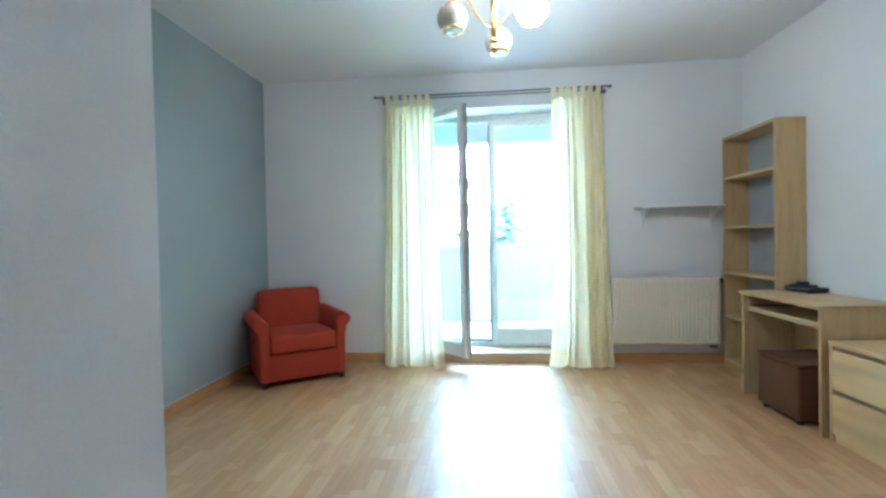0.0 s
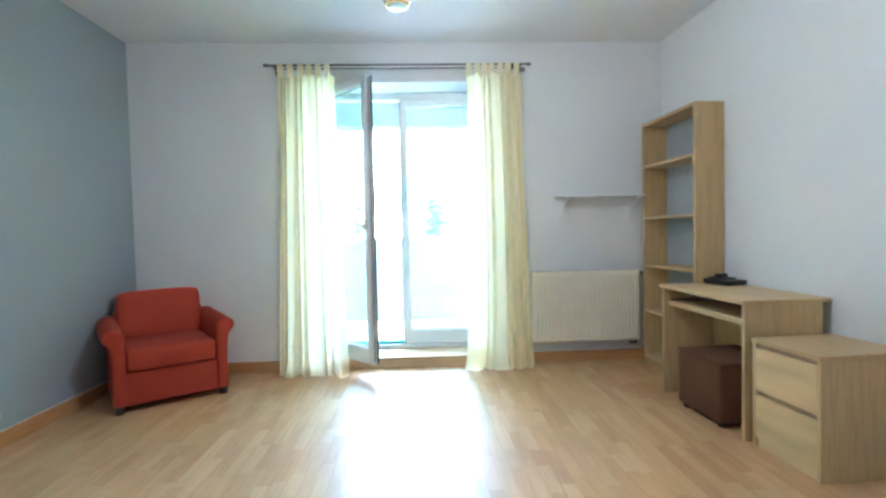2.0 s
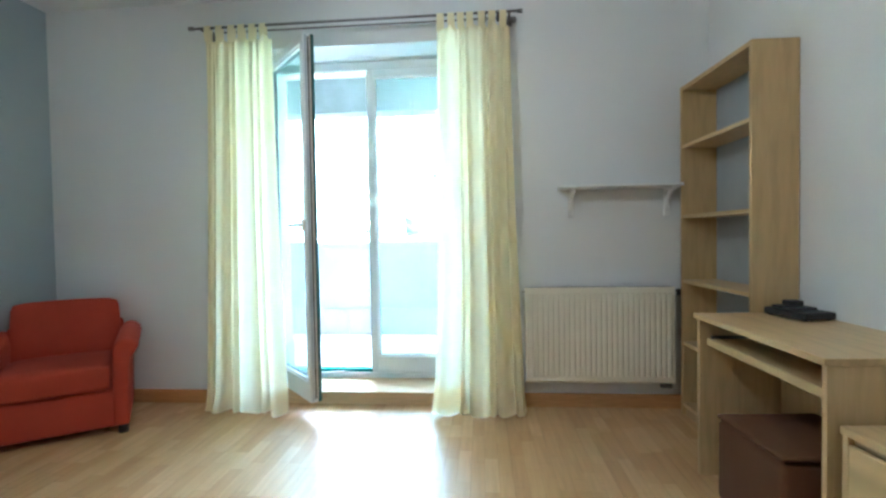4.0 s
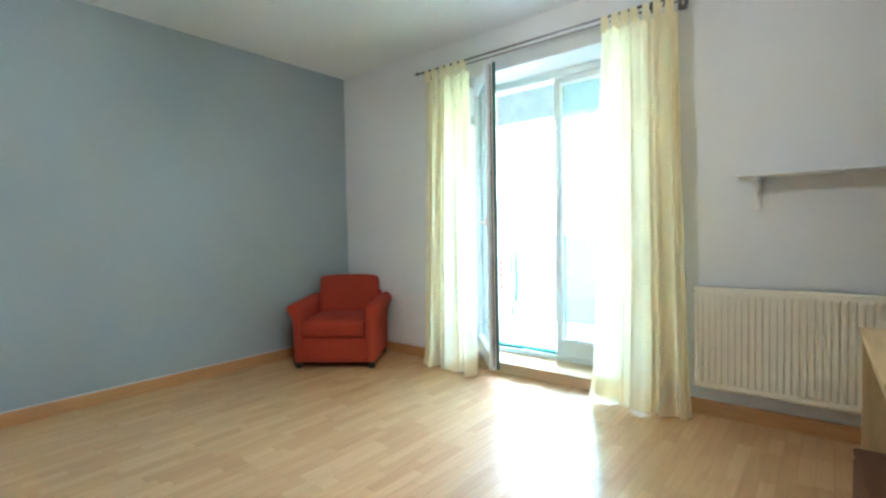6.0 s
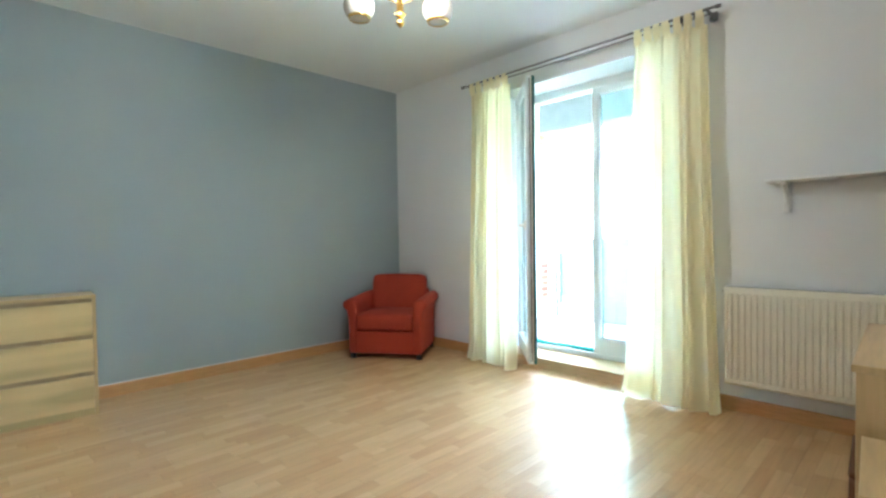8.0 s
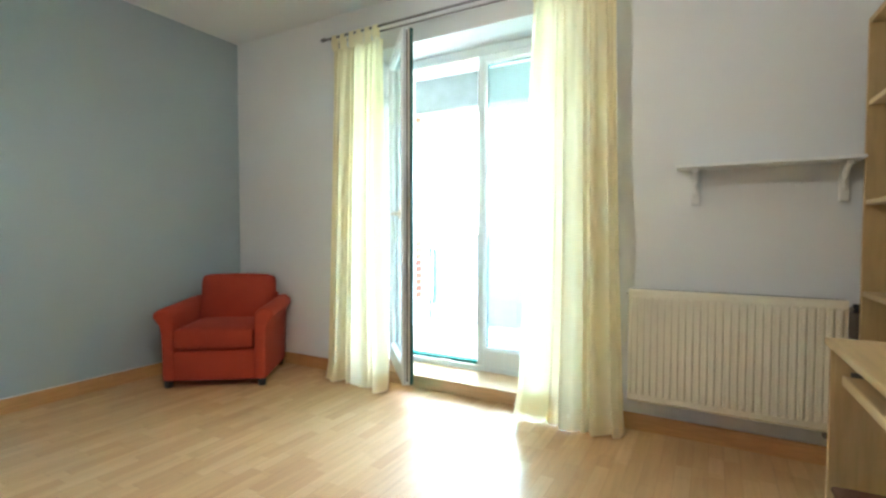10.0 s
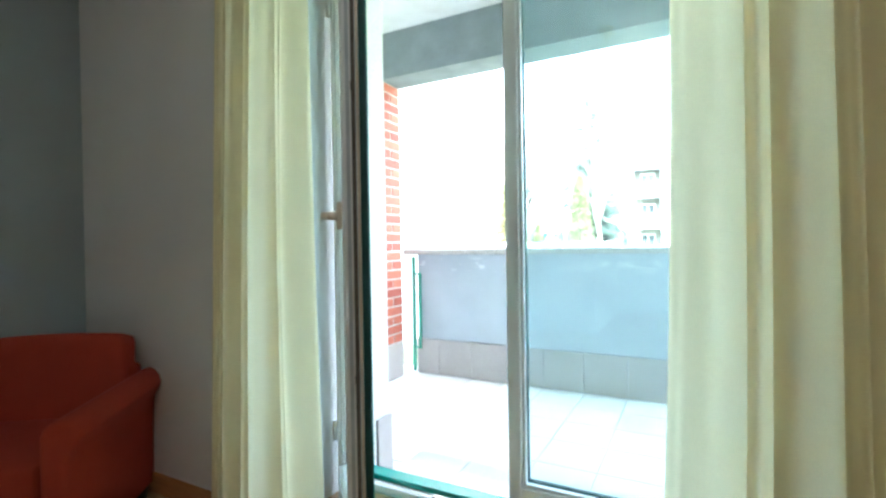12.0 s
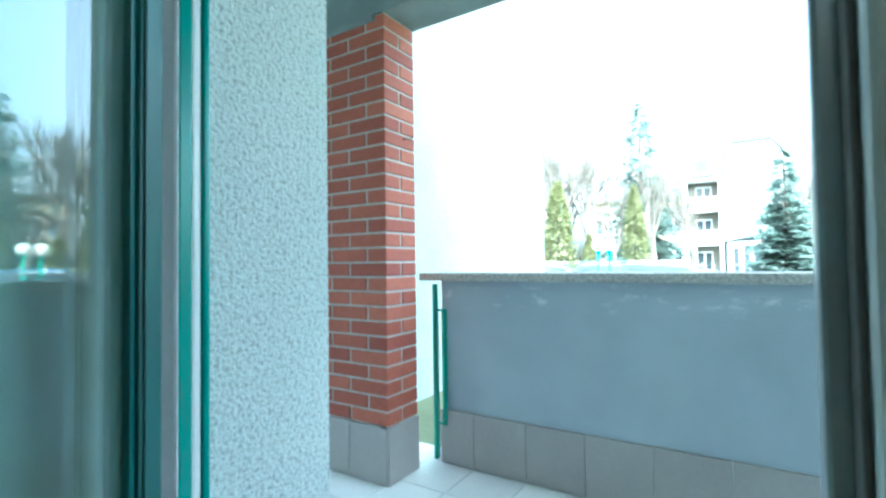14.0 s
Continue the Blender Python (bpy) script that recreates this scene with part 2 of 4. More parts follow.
M = {
    "white": plain("white_wall_paint", (0.81, 0.81, 0.81), 0.85, vary=0.02, scale=1.3, grain=260, relief=0.25, dist=0.0012),
    "ceiling": plain("white_ceiling_paint", (0.83, 0.83, 0.83), 0.9, vary=0.02, scale=1.0, grain=200, relief=0.2),
    "blue": plain("blue_grey_wall_paint", (0.375, 0.43, 0.46), 0.75, vary=0.03, scale=1.2, grain=240, relief=0.25, dist=0.0012),
    "floor": laminate("beech_laminate"),
    "joint": plain("brown_board_joint", (0.30, 0.18, 0.09), 0.8),
    "sill": timber("beech_sill", (0.70, 0.49, 0.29), (0.62, 0.41, 0.22), 0.3, (2, 30, 30)),
    "skirting": timber("beech_skirting", (0.56, 0.30, 0.115), (0.46, 0.22, 0.075), 0.35, (2, 2, 30)),
    "birch": timber("birch_veneer", (0.65, 0.47, 0.24), (0.58, 0.40, 0.185), 0.38, (14, 14, 1.2)),
    "birch_flat": timber("birch_veneer_lying", (0.65, 0.47, 0.24), (0.58, 0.40, 0.185), 0.38, (14, 1.2, 14)),
    "birch_pale": timber("birch_drawer_veneer", (0.69, 0.515, 0.255), (0.60, 0.43, 0.185), 0.38, (14, 1.2, 7), 1.3, 0.85),
    "birch_brown": timber("birch_shelving_veneer", (0.58, 0.405, 0.19), (0.51, 0.345, 0.145), 0.4, (9, 9, 1.2)),
    "shade_sheet": plain("grey_back_shade", (0.40, 0.43, 0.46), 0.7, vary=0.05),
    "groove_shade": plain("shadow_groove_brown", (0.42, 0.30, 0.17), 0.6),
    "red": cloth("red_upholstery", (0.45, 0.055, 0.024), 320.0),
    "black": plain("black_plastic", (0.018, 0.019, 0.022), 0.4),
    "foot": plain("dark_stained_foot", (0.025, 0.018, 0.015), 0.4),
    "brown": cloth("brown_leatherette", (0.135, 0.056, 0.022), 300.0),
    "curtain": cloth("cream_curtain_cotton", (0.97, 0.87, 0.615), 700.0, 0.64, 0.97),
    "rod": plain("dull_steel_rod", (0.22, 0.2, 0.2), 0.35, 0.8),
    "radiator": plain("ivory_radiator_enamel", (0.87, 0.81, 0.65), 0.35, vary=0.03),
    "slot": plain("dark_slot", (0.12, 0.11, 0.1), 0.7),
    "frame": plain("white_door_lacquer", (0.84, 0.85, 0.86), 0.3, vary=0.03),
    "cream": plain("cream_handle_plastic", (0.72, 0.63, 0.52), 0.35, vary=0.04),
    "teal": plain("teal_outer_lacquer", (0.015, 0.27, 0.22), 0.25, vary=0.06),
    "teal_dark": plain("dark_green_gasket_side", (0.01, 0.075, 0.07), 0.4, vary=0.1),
    "alu": plain("grey_aluminium_strip", (0.50, 0.54, 0.58), 0.35, 0.3),
    "steel": plain("brushed_steel", (0.55, 0.53, 0.5), 0.35, 0.9),
    "glass": pane_glass("door_glass", (0.82, 0.935, 0.935), 0.022),
    "brass": plain("polished_brass", (0.83, 0.56, 0.18), 0.16, 1.0, vary=0.05),
    "shelf": plain("white_shelf_lacquer", (0.86, 0.855, 0.84), 0.4, vary=0.03),
    "far_render": plain("dark_grey_render", (0.15, 0.135, 0.115), 0.9, vary=0.15, scale=0.5, grain=8),
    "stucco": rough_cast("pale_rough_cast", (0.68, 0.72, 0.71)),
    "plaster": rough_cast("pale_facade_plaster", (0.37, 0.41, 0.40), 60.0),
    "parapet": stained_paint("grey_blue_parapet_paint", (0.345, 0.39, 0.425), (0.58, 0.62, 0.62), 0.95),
    "cap": plain("pebbled_concrete_cap", (0.40, 0.385, 0.35), 0.9, vary=0.35, scale=70, grain=160, relief=0.8, dist=0.004),
    "concrete": plain("grey_concrete", (0.18, 0.21, 0.22), 0.9, vary=0.13, scale=5, grain=60, relief=0.5, dist=0.003),
    "soffit": plain("painted_balcony_ceiling", (0.62, 0.64, 0.63), 0.9, vary=0.08),
    "mortar": plain("pale_mortar", (0.42, 0.39, 0.36), 0.95, vary=0.15, scale=30, relief=0.5),
    "brick": brickwork("red_clinker_brick"),
    "wall_tile": tile_mat("grey_plinth_tile", (0.36, 0.335, 0.32), 0.35),
    "floor_tile": tile_mat("pale_floor_tile", (0.74, 0.74, 0.73), 0.35),
    "grout": plain("grey_grout", (0.60, 0.59, 0.58), 0.95),
    "green_metal": plain("green_painted_steel", (0.02, 0.25, 0.17), 0.4, vary=0.1),
    "bark": plain("grey_brown_bark", (0.13, 0.11, 0.09), 0.95, vary=0.3, scale=9),
    "spruce": leafage("blue_spruce_needles", (0.10, 0.14, 0.12), (0.19, 0.25, 0.22)),
    "fir": leafage("dark_fir_needles", (0.12, 0.16, 0.14), (0.20, 0.25, 0.22)),
    "thuja": leafage("yellow_green_thuja", (0.17, 0.18, 0.08), (0.32, 0.32, 0.16)),
    "ground": plain("mown_grass_and_path", (0.13, 0.15, 0.08), 0.95, vary=0.4, scale=0.3, grain=8, relief=0.5, dist=0.02),
    "asphalt": plain("pale_car_park_paving", (0.22, 0.22, 0.22), 0.9, vary=0.2, scale=0.6, grain=30, relief=0.4, dist=0.01),
    "ochre": plain("ochre_render", (0.27, 0.21, 0.145), 0.9, vary=0.12, scale=0.8, grain=10),
    "grille_shade": plain("shaded_grille_enamel", (0.36, 0.35, 0.33), 0.5),
    "far_white": plain("white_window_paint", (0.66, 0.66, 0.65), 0.6, vary=0.05),
    "roof": plain("slate_roof", (0.2, 0.21, 0.23), 0.7, vary=0.2, scale=2),
    "dark_glass": plain("far_window_glass", (0.05, 0.06, 0.07), 0.08, vary=0.1),
    "car_white": plain("white_car_paint", (0.72, 0.73, 0.74), 0.2, vary=0.02),
    "car_blue": plain("blue_car_paint", (0.05, 0.16, 0.30), 0.2, vary=0.02),
    "tyre": plain("tyre_rubber", (0.02, 0.02, 0.02), 0.85),
}
m_, n_, l_, p_ = shader("opal_glass")
put(p_, Base_Color=(0.66, 0.61, 0.53), Roughness=0.18, Subsurface_Weight=0.15)
M["opal"] = m_
m_, n_, l_, p_ = shader("lit_opal_glass")
put(p_, Base_Color=(0.9, 0.88, 0.8), Roughness=0.2, Emission_Color=(1.0, 0.9, 0.78), Emission_Strength=LAMP_GLOW)
M["opal_lit"] = m_


# ---- mesh helpers ----
def bx(bm, x0, x1, y0, y1, z0, z1, bevel=0.0, seg=1):
    made = bmesh.ops.create_cube(bm, size=1, matrix=Matrix.LocRotScale(((x0 + x1) / 2, (y0 + y1) / 2, (z0 + z1) / 2), None, (abs(x1 - x0), abs(y1 - y0), abs(z1 - z0))))
    if bevel:
        edges = list({e for v in made["verts"] for e in v.link_edges})
        bmesh.ops.bevel(bm, geom=edges, offset=bevel, segments=seg, profile=0.5, affect="EDGES")
    return bm


def block(x0, x1, y0, y1, z0, z1, bevel=0.0, seg=1):
    return bx(bmesh.new(), x0, x1, y0, y1, z0, z1, bevel, seg)


def tube(bm, pts, r, sides=10, cap=True):
    """A round bar along pts; r is one radius or one for each point."""
    pts = [Vector(p) for p in pts]
    rs = r if isinstance(r, (list, tuple)) else [r] * len(pts)
    rings = []
    for i, p in enumerate(pts):
        d = (pts[min(i + 1, len(pts) - 1)] - pts[max(i - 1, 0)]).normalized()
        side = d.cross(Vector((0, 0, 1)) if abs(d.z) < 0.9 else Vector((1, 0, 0))).normalized()
        up = side.cross(d)
        rings.append([bm.verts.new(p + rs[i] * (math.cos(a) * side + math.sin(a) * up)) for a in (2 * math.pi * k / sides for k in range(sides))])
    for a, b in zip(rings, rings[1:]):
        for k in range(sides):
            f = bm.faces.new((a[k], a[(k + 1) % sides], b[(k + 1) % sides], b[k]))
            f.smooth = True
    if cap:
        bm.faces.new(rings[0][::-1])
        bm.faces.new(rings[-1])
    return bm


def turned(bm, profile, centre=(0, 0, 0), sides=24):
    """A lathe shape: profile is (radius, height) from bottom to top."""
    c = Vector(centre)
    rings = [[bm.verts.new(c + Vector((max(r, 1e-4) * math.cos(2 * math.pi * k / sides), max(r, 1e-4) * math.sin(2 * math.pi * k / sides), z))) for k in range(sides)] for r, z in profile]
    for a, b in zip(rings, rings[1:]):
        for k in range(sides):
            bm.faces.new((a[k], a[(k + 1) % sides], b[(k + 1) % sides], b[k])).smooth = True
    return bm


def extruded(bm, outline, y0, y1, bevel=0.0, seg=3):
    """An x-z outline drawn out along y, with rounded rims."""
    front = [bm.verts.new((x, y0, z)) for x, z in outline]
    back = [bm.verts.new((x, y1, z)) for x, z in outline]
    f0, f1 = bm.faces.new(front), bm.faces.new(back[::-1])
    for i in range(len(outline)):
        j = (i + 1) % len(outline)
        bm.faces.new((front[j], front[i], back[i], back[j]))
    bmesh.ops.recalc_face_normals(bm, faces=bm.faces)
    if bevel:
        bmesh.ops.bevel(bm, geom=list(f0.edges) + list(f1.edges), offset=bevel, segments=seg, profile=0.5, affect="EDGES")
    return bm


def mesh_of(name, bm, material, smooth=False):
    me = bpy.data.meshes.new(name)
    bmesh.ops.recalc_face_normals(bm, faces=bm.faces)
    bm.to_mesh(me)
    bm.free()
    me.materials.append(material)
    if smooth:
        me.polygons.foreach_set("use_smooth", [True] * len(me.polygons))
        me.set_sharp_from_angle(angle=radians(40))
    return me


def part(name, bm, material, parent, label="", smooth=False):
    ob = new(name, mesh_of(name, bm, material, smooth))
    ob.parent = parent
    return tagged(ob, label)


def thing(name, label, category, where=None, group=""):
    ob = new(name)
    ob.empty_display_size = 0.1
    ob.matrix_world = where or Matrix()
    return tagged(ob, label, category, group)


def single(name, bm, material, label="", category="", kind="", smooth=False, group=""):
    return tagged(new(name, mesh_of(name, bm, material, smooth)), label, category, group, kind)


def piece(name, mesh, parent, m):
    ob = new(name, mesh)
    ob.parent = parent
    ob.matrix_basis = m
    return ob


# ---- the room ----
H = 2.71
SOUTH = -3.88


def east(y):
    """The east wall leans a little out of square."""
    return 4.41 - 0.04 * y


def slab(name, outline, z0, z1, material, label, cat):
    bm = bmesh.new()
    lo = [bm.verts.new((x, y, z0)) for x, y in outline]
    hi = [bm.verts.new((x, y, z1)) for x, y in outline]
    bm.faces.new(lo[::-1]), bm.faces.new(hi)
    for i in range(len(outline)):
        j = (i + 1) % len(outline)
        bm.faces.new((lo[i], lo[j], hi[j], hi[i]))
    return single(name, bm, material, label, cat, "structure")


DOOR_L, DOOR_R, DOOR_TOP, OUT = 1.44, 2.92, 2.385, 0.6
floor = slab("floor", [(-0.2, -6.2), (4.75, -6.2), (4.75, 0.02), (-0.2, 0.02)], -0.12, -0.004, M["joint"], "glossy three-strip beech laminate floor", "floor")
slab("ceiling", [(-0.2, -6.2), (4.75, -6.2), (4.75, 0), (-0.2, 0)], H, H + 0.15, M["ceiling"], "plain white painted ceiling", "ceiling")
slab("wall_west", [(-0.2, SOUTH), (0, SOUTH), (0, 0), (-0.2, 0)], -0.1, H, M["blue"], "smooth wall painted blue-grey", "wall")
slab("wall_east", [(east(-6.2), -6.2), (4.8, -6.2), (4.8, 0), (east(0), 0)], -0.1, H, M["white"], "plain white painted wall", "wall")
slab("wall_south", [(-0.2, SOUTH - 2.3), (1.72, SOUTH - 2.3), (1.72, SOUTH), (-0.2, SOUTH)], -0.1, H, M["white"], "plain white wall beside the way in", "wall")
slab("wall_hall_east", [(3.3, -6.2), (east(-6.2), -6.2), (east(SOUTH), SOUTH), (3.3, SOUTH)], -0.1, H, M["white"], "plain white wall beside the way in", "wall")
slab("wall_hall_end", [(1.72, -6.2), (3.3, -6.2), (3.3, -6.0), (1.72, -6.0)], -0.1, H, M["white"], "plain white wall closing the hall", "wall")
slab("wall_north_1", [(-0.2, 0), (DOOR_L, 0), (DOOR_L, OUT - 0.012), (-0.2, OUT - 0.012)], -0.1, H + 0.15, M["white"], "plain white window wall", "wall")
slab("wall_north_2", [(DOOR_R, 0), (4.8, 0), (4.8, OUT), (DOOR_R, OUT)], -0.1, H + 0.15, M["white"], "plain white window wall", "wall")
slab("wall_north_3", [(DOOR_L, 0), (DOOR_R, 0), (DOOR_R, OUT), (DOOR_L, OUT)], DOOR_TOP, H + 0.15, M["white"], "plain white wall over the balcony door", "wall")
# the house goes on round the balcony
slab("wall_house_west", [(-3.0, 0.3), (-0.2, 0.3), (-0.2, OUT - 0.012), (-3.0, OUT - 0.012)], -0.4, 3.2, M["stucco"], "pale rough-cast house wall", "wall")
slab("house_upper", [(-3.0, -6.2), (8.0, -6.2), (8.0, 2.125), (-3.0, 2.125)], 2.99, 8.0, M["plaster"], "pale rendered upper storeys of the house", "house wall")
slab("wall_house_east", [(4.8, 0.3), (8.0, 0.3), (8.0, OUT), (4.8, OUT)], -0.4, 3.2, M["stucco"], "pale rough-cast house wall", "wall")


def skirting(name, x0, y0, x1, y1, side):
    d = Vector((x1 - x0, y1 - y0, 0))
    bm = extruded(bmesh.new(), [(0, 0), (0.014, 0), (0.014, 0.078), (0.008, 0.088), (0, 0.09)], 0, d.length)
    ob = single(name, bm, M["skirting"], "beech skirting board along the wall", "skirting", "structure")
    ang = math.degrees(math.atan2(d.y, d.x)) - 90
    ob.matrix_world = pose(x0, y0, 0.0005, 0, 0, ang) @ Matrix.Diagonal((side, 1, 1, 1))
    part("sealant_bead", block(0.0, 0.006, 0.0, d.length, 0.0905, 0.0945, 0.001), M["frame"], ob, "thin white sealant bead")


skirting("baseboard", 0, SOUTH, 0, 0, 1)
skirting("baseboard", 0.016, 0, DOOR_L, 0, 1)
skirting("baseboard", DOOR_R, 0, east(0), 0, 1)
skirting("baseboard", east(SOUTH), SOUTH, east(-0.02), -0.02, -1)

# raised sill of the balcony door
single("trim_sill_riser", block(DOOR_L + 0.002, DOOR_R - 0.002, -0.004, 0.018, 0.0005, 0.072, 0.002), M["sill"], "beech riser under the balcony door", "riser", "structure")
single("trim_sill_board", block(DOOR_L + 0.002, DOOR_R - 0.002, -0.016, 0.31, 0.0725, 0.088, 0.004, 2), M["sill"], "glossy beech sill board of the balcony door", "sill", "structure")


# ---- balcony door ----
FY0, FY1 = 0.30, 0.352
door_1 = tagged(thing("door_1", "white double balcony door frame with teal outer side", "door frame"), kind="structure")
part("head_frame", block(DOOR_L, DOOR_R, FY0, FY0 + 0.03, 2.325, DOOR_TOP - 0.002, 0.003), M["frame"], door_1)
part("head_cladding", block(DOOR_L, DOOR_R, FY0 + 0.032, FY1, 2.325, DOOR_TOP - 0.002, 0.003), M["teal"], door_1, "teal outer cladding")
part("head_latch_strip", block(1.56, 2.16, FY0 + 0.012, FY0 + 0.032, 2.318, 2.3245), M["cream"], door_1, "worn cream latch strip")
part("striker", block(1.84, 1.94, FY0 + 0.006, FY0 + 0.028, 2.310, 2.3175, 0.002), M["steel"], door_1, "steel striker plate")
part("bottom_frame", block(DOOR_L, DOOR_R, FY0 - 0.006, FY0 + 0.03, 0.0885, 0.125, 0.004, 2), M["frame"], door_1)
part("threshold", block(DOOR_L + 0.07, DOOR_R - 0.07, FY0 + 0.032, FY1 + 0.05, 0.0885, 0.145, 0.004, 2), M["teal"], door_1, "teal metal threshold")
part("striker", block(1.86, 1.96, FY0 - 0.004, FY0 + 0.02, 0.1255, 0.133, 0.002), M["steel"], door_1, "steel striker plate")
for x0, x1, s in ((DOOR_L, DOOR_L + 0.05, 1), (DOOR_R - 0.05, DOOR_R, -1)):
    part("side_frame", block(x0, x1, FY0, FY0 + 0.006, 0.1255, 2.3245, 0.003), M["frame"], door_1)
    part("side_core", block(x0, x1 - 0.002 if s > 0 else x1, FY0 + 0.0065, FY0 + 0.025, 0.1255, 2.3245, 0.002), M["teal"], door_1, "bright teal rebate")
    part("side_strip", block(x0, x1 - 0.007 if s > 0 else x1, FY0 + 0.0255, FY0 + 0.041, 0.1255, 2.3245, 0.005, 2), M["frame"], door_1, "grey rubber and aluminium seal")
    part("side_cladding", block(x0, x1 - 0.004 if s > 0 else x1, FY0 + 0.0415, FY1, 0.1255, 2.3245, 0.003, 2), M["teal"], door_1, "teal outer cladding")


def door_leaf(label, where, length, handle):
    """A glazed leaf: x along it from its hinges, the room side towards -y."""
    door = thing("balcony_door", label, "door", where, "balcony door leaves")
    wh = 0.052 if handle else 0.048
    z0, z1, w, low = 0.127 if not handle else 0.104, 2.36 if handle else 2.322, 0.052 if handle else 0.048, 0.12
    pieces = (("hinge_stile", 0, wh, z0, z1), ("lock_stile", length - w, length, z0, z1), ("top_rail", wh, length - w, z1 - w, z1), ("bottom_rail", wh, length - w, z0, z0 + low))
    for name, x0, x1, a, b in pieces:
        p = part(name, block(x0, x1, -0.043, 0.006, a, b, 0.005, 2), M["frame"], door)
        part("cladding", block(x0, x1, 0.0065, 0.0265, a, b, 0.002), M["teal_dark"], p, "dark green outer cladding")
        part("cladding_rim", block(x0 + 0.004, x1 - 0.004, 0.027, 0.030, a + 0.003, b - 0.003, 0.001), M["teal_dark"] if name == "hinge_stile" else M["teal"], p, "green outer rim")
    for name, x0, x1, a, b in (("glazing_bead", wh, wh + 0.012, z0 + low, z1 - w), ("glazing_bead", length - w - 0.012, length - w, z0 + low, z1 - w),
                               ("glazing_bead", wh + 0.012, length - w - 0.012, z1 - w - 0.012, z1 - w), ("glazing_bead", wh + 0.012, length - w - 0.012, z0 + low, z0 + low + 0.012)):
        part(name, block(x0, x1, -0.03, -0.010, a, b, 0.003), M["frame"], door)
        part("seal", block(x0, x1, 0.012, 0.020, a, b), M["teal_dark"], door, "dark green rubber seal")
    pane = part("pane", block(wh + 0.001, length - w - 0.001, -0.009, 0.011, z0 + low + 0.001, z1 - w - 0.001), M["glass"], door, "clear double glazing")
    pane.visible_shadow = False
    if handle:
        for zc in (0.3, 0.75, 1.55, 1.95, 2.2):
            part("lock_bolt", block(length + 0.0012, length + 0.004, -0.018, -0.005, zc - 0.012, zc + 0.012), M["slot"], door, "dark lock bolt")
        part("lock_strip", block(length + 0.0003, length + 0.001, -0.016, -0.005, z0 + 0.02, z1 - 0.02), M["slot"], door, "worn dark lock strip")
        part("edge_seal", block(length + 0.0003, length + 0.0015, -0.031, -0.0215, z0 + 0.01, z1 - 0.01), M["alu"], door, "pale grey edge seal")
        part("edge_ridge", block(length + 0.0003, length + 0.004, -0.0025, 0.0045, z0 + 0.01, z1 - 0.01, 0.001), M["cream"], door, "cream plastic ridge")
        grip = part("handle", block(length - 0.052, length - 0.022, -0.058, -0.0435, 1.163, 1.237, 0.003, 2), M["cream"], door, "cream plastic lever handle")
        bm = tube(bmesh.new(), [(length - 0.037, -0.051, 1.20), (length - 0.037, -0.089, 1.20)], [0.015, 0.010])
        part("neck", bm, M["cream"], grip)
        bm = block(length - 0.165, length - 0.022, -0.100, -0.084, 1.191, 1.209, 0.005, 3)
        for v in bm.verts:
            v.co.z = 1.2 + (v.co.z - 1.2) * (0.62 + 0.38 * (v.co.x - length + 0.165) / 0.143)
        part("lever", bm, M["cream"], grip)
        for zc in (0.35, 2.1):
            part("hinge", tube(bmesh.new(), [(-0.004, -0.050, zc - 0.04), (-0.004, -0.050, zc + 0.04)], 0.009), M["frame"], door)
    return door


door_leaf("white glazed balcony door leaf standing open into the room", pose(1.487, 0.255, 0, 0, 0, -47.3), 0.705, True)
leaf = door_leaf("white glazed balcony door leaf, closed", pose(2.867, 0.341, 0, 0, 0, 180) @ Matrix.Diagonal((1, -1, 1, 1)), 0.687, False)
part("astragal", block(0.688, 0.706, 0.004, 0.030, 0.15, 2.32, 0.004, 2), M["alu"], leaf, "grey meeting strip")
part("meeting_edge", block(0.6875, 0.692, -0.026, 0.003, 0.15, 2.32, 0.001), M["slot"], leaf, "dark seal groove")


# ---- outside: reveal, balcony, column, parapet ----
def rough_sheet(name, u0, u1, z0, z1, place, step, amp, label):
    """Rough-cast rendered as real relief on a fine grid; place(u, z, d) gives a point."""
    nu, nz = int((u1 - u0) / step), int((z1 - z0) / step)
    vs, fs = [], []
    for j in range(nz + 1):
        for i in range(nu + 1):
            u, z = u0 + (u1 - u0) * i / nu, z0 + (z1 - z0) * j / nz
            q = Vector((u * 420 + 90 * z, z * 300, 0.3))
            d = max(0.0, noise.noise(q) + 0.45 * noise.noise(q * 2.3)) * amp
            vs.append(place(u, z, d))
    for j in range(nz):
        for i in range(nu):
            a = j * (nu + 1) + i
            fs.append((a, a + 1, a + nu + 2, a + nu + 1))
    me = bpy.data.meshes.new(name)
    me.from_pydata(vs, [], fs)
    me.polygons.foreach_set("use_smooth", [True] * len(me.polygons))
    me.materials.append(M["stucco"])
    return tagged(new(name, me), label, "wall", kind="structure")


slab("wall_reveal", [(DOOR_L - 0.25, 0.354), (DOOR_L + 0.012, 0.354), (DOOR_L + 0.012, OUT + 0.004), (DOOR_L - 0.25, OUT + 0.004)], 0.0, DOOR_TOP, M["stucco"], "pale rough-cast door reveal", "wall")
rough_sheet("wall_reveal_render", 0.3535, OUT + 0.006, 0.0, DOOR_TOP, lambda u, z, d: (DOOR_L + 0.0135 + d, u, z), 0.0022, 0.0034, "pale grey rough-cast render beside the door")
single("trim_reveal_plinth", block(DOOR_L - 0.2, DOOR_L + 0.026, 0.50, OUT + 0.02, -0.02, 0.30, 0.003), M["wall_tile"], "grey tile plinth of the door reveal", "plinth", "structure")

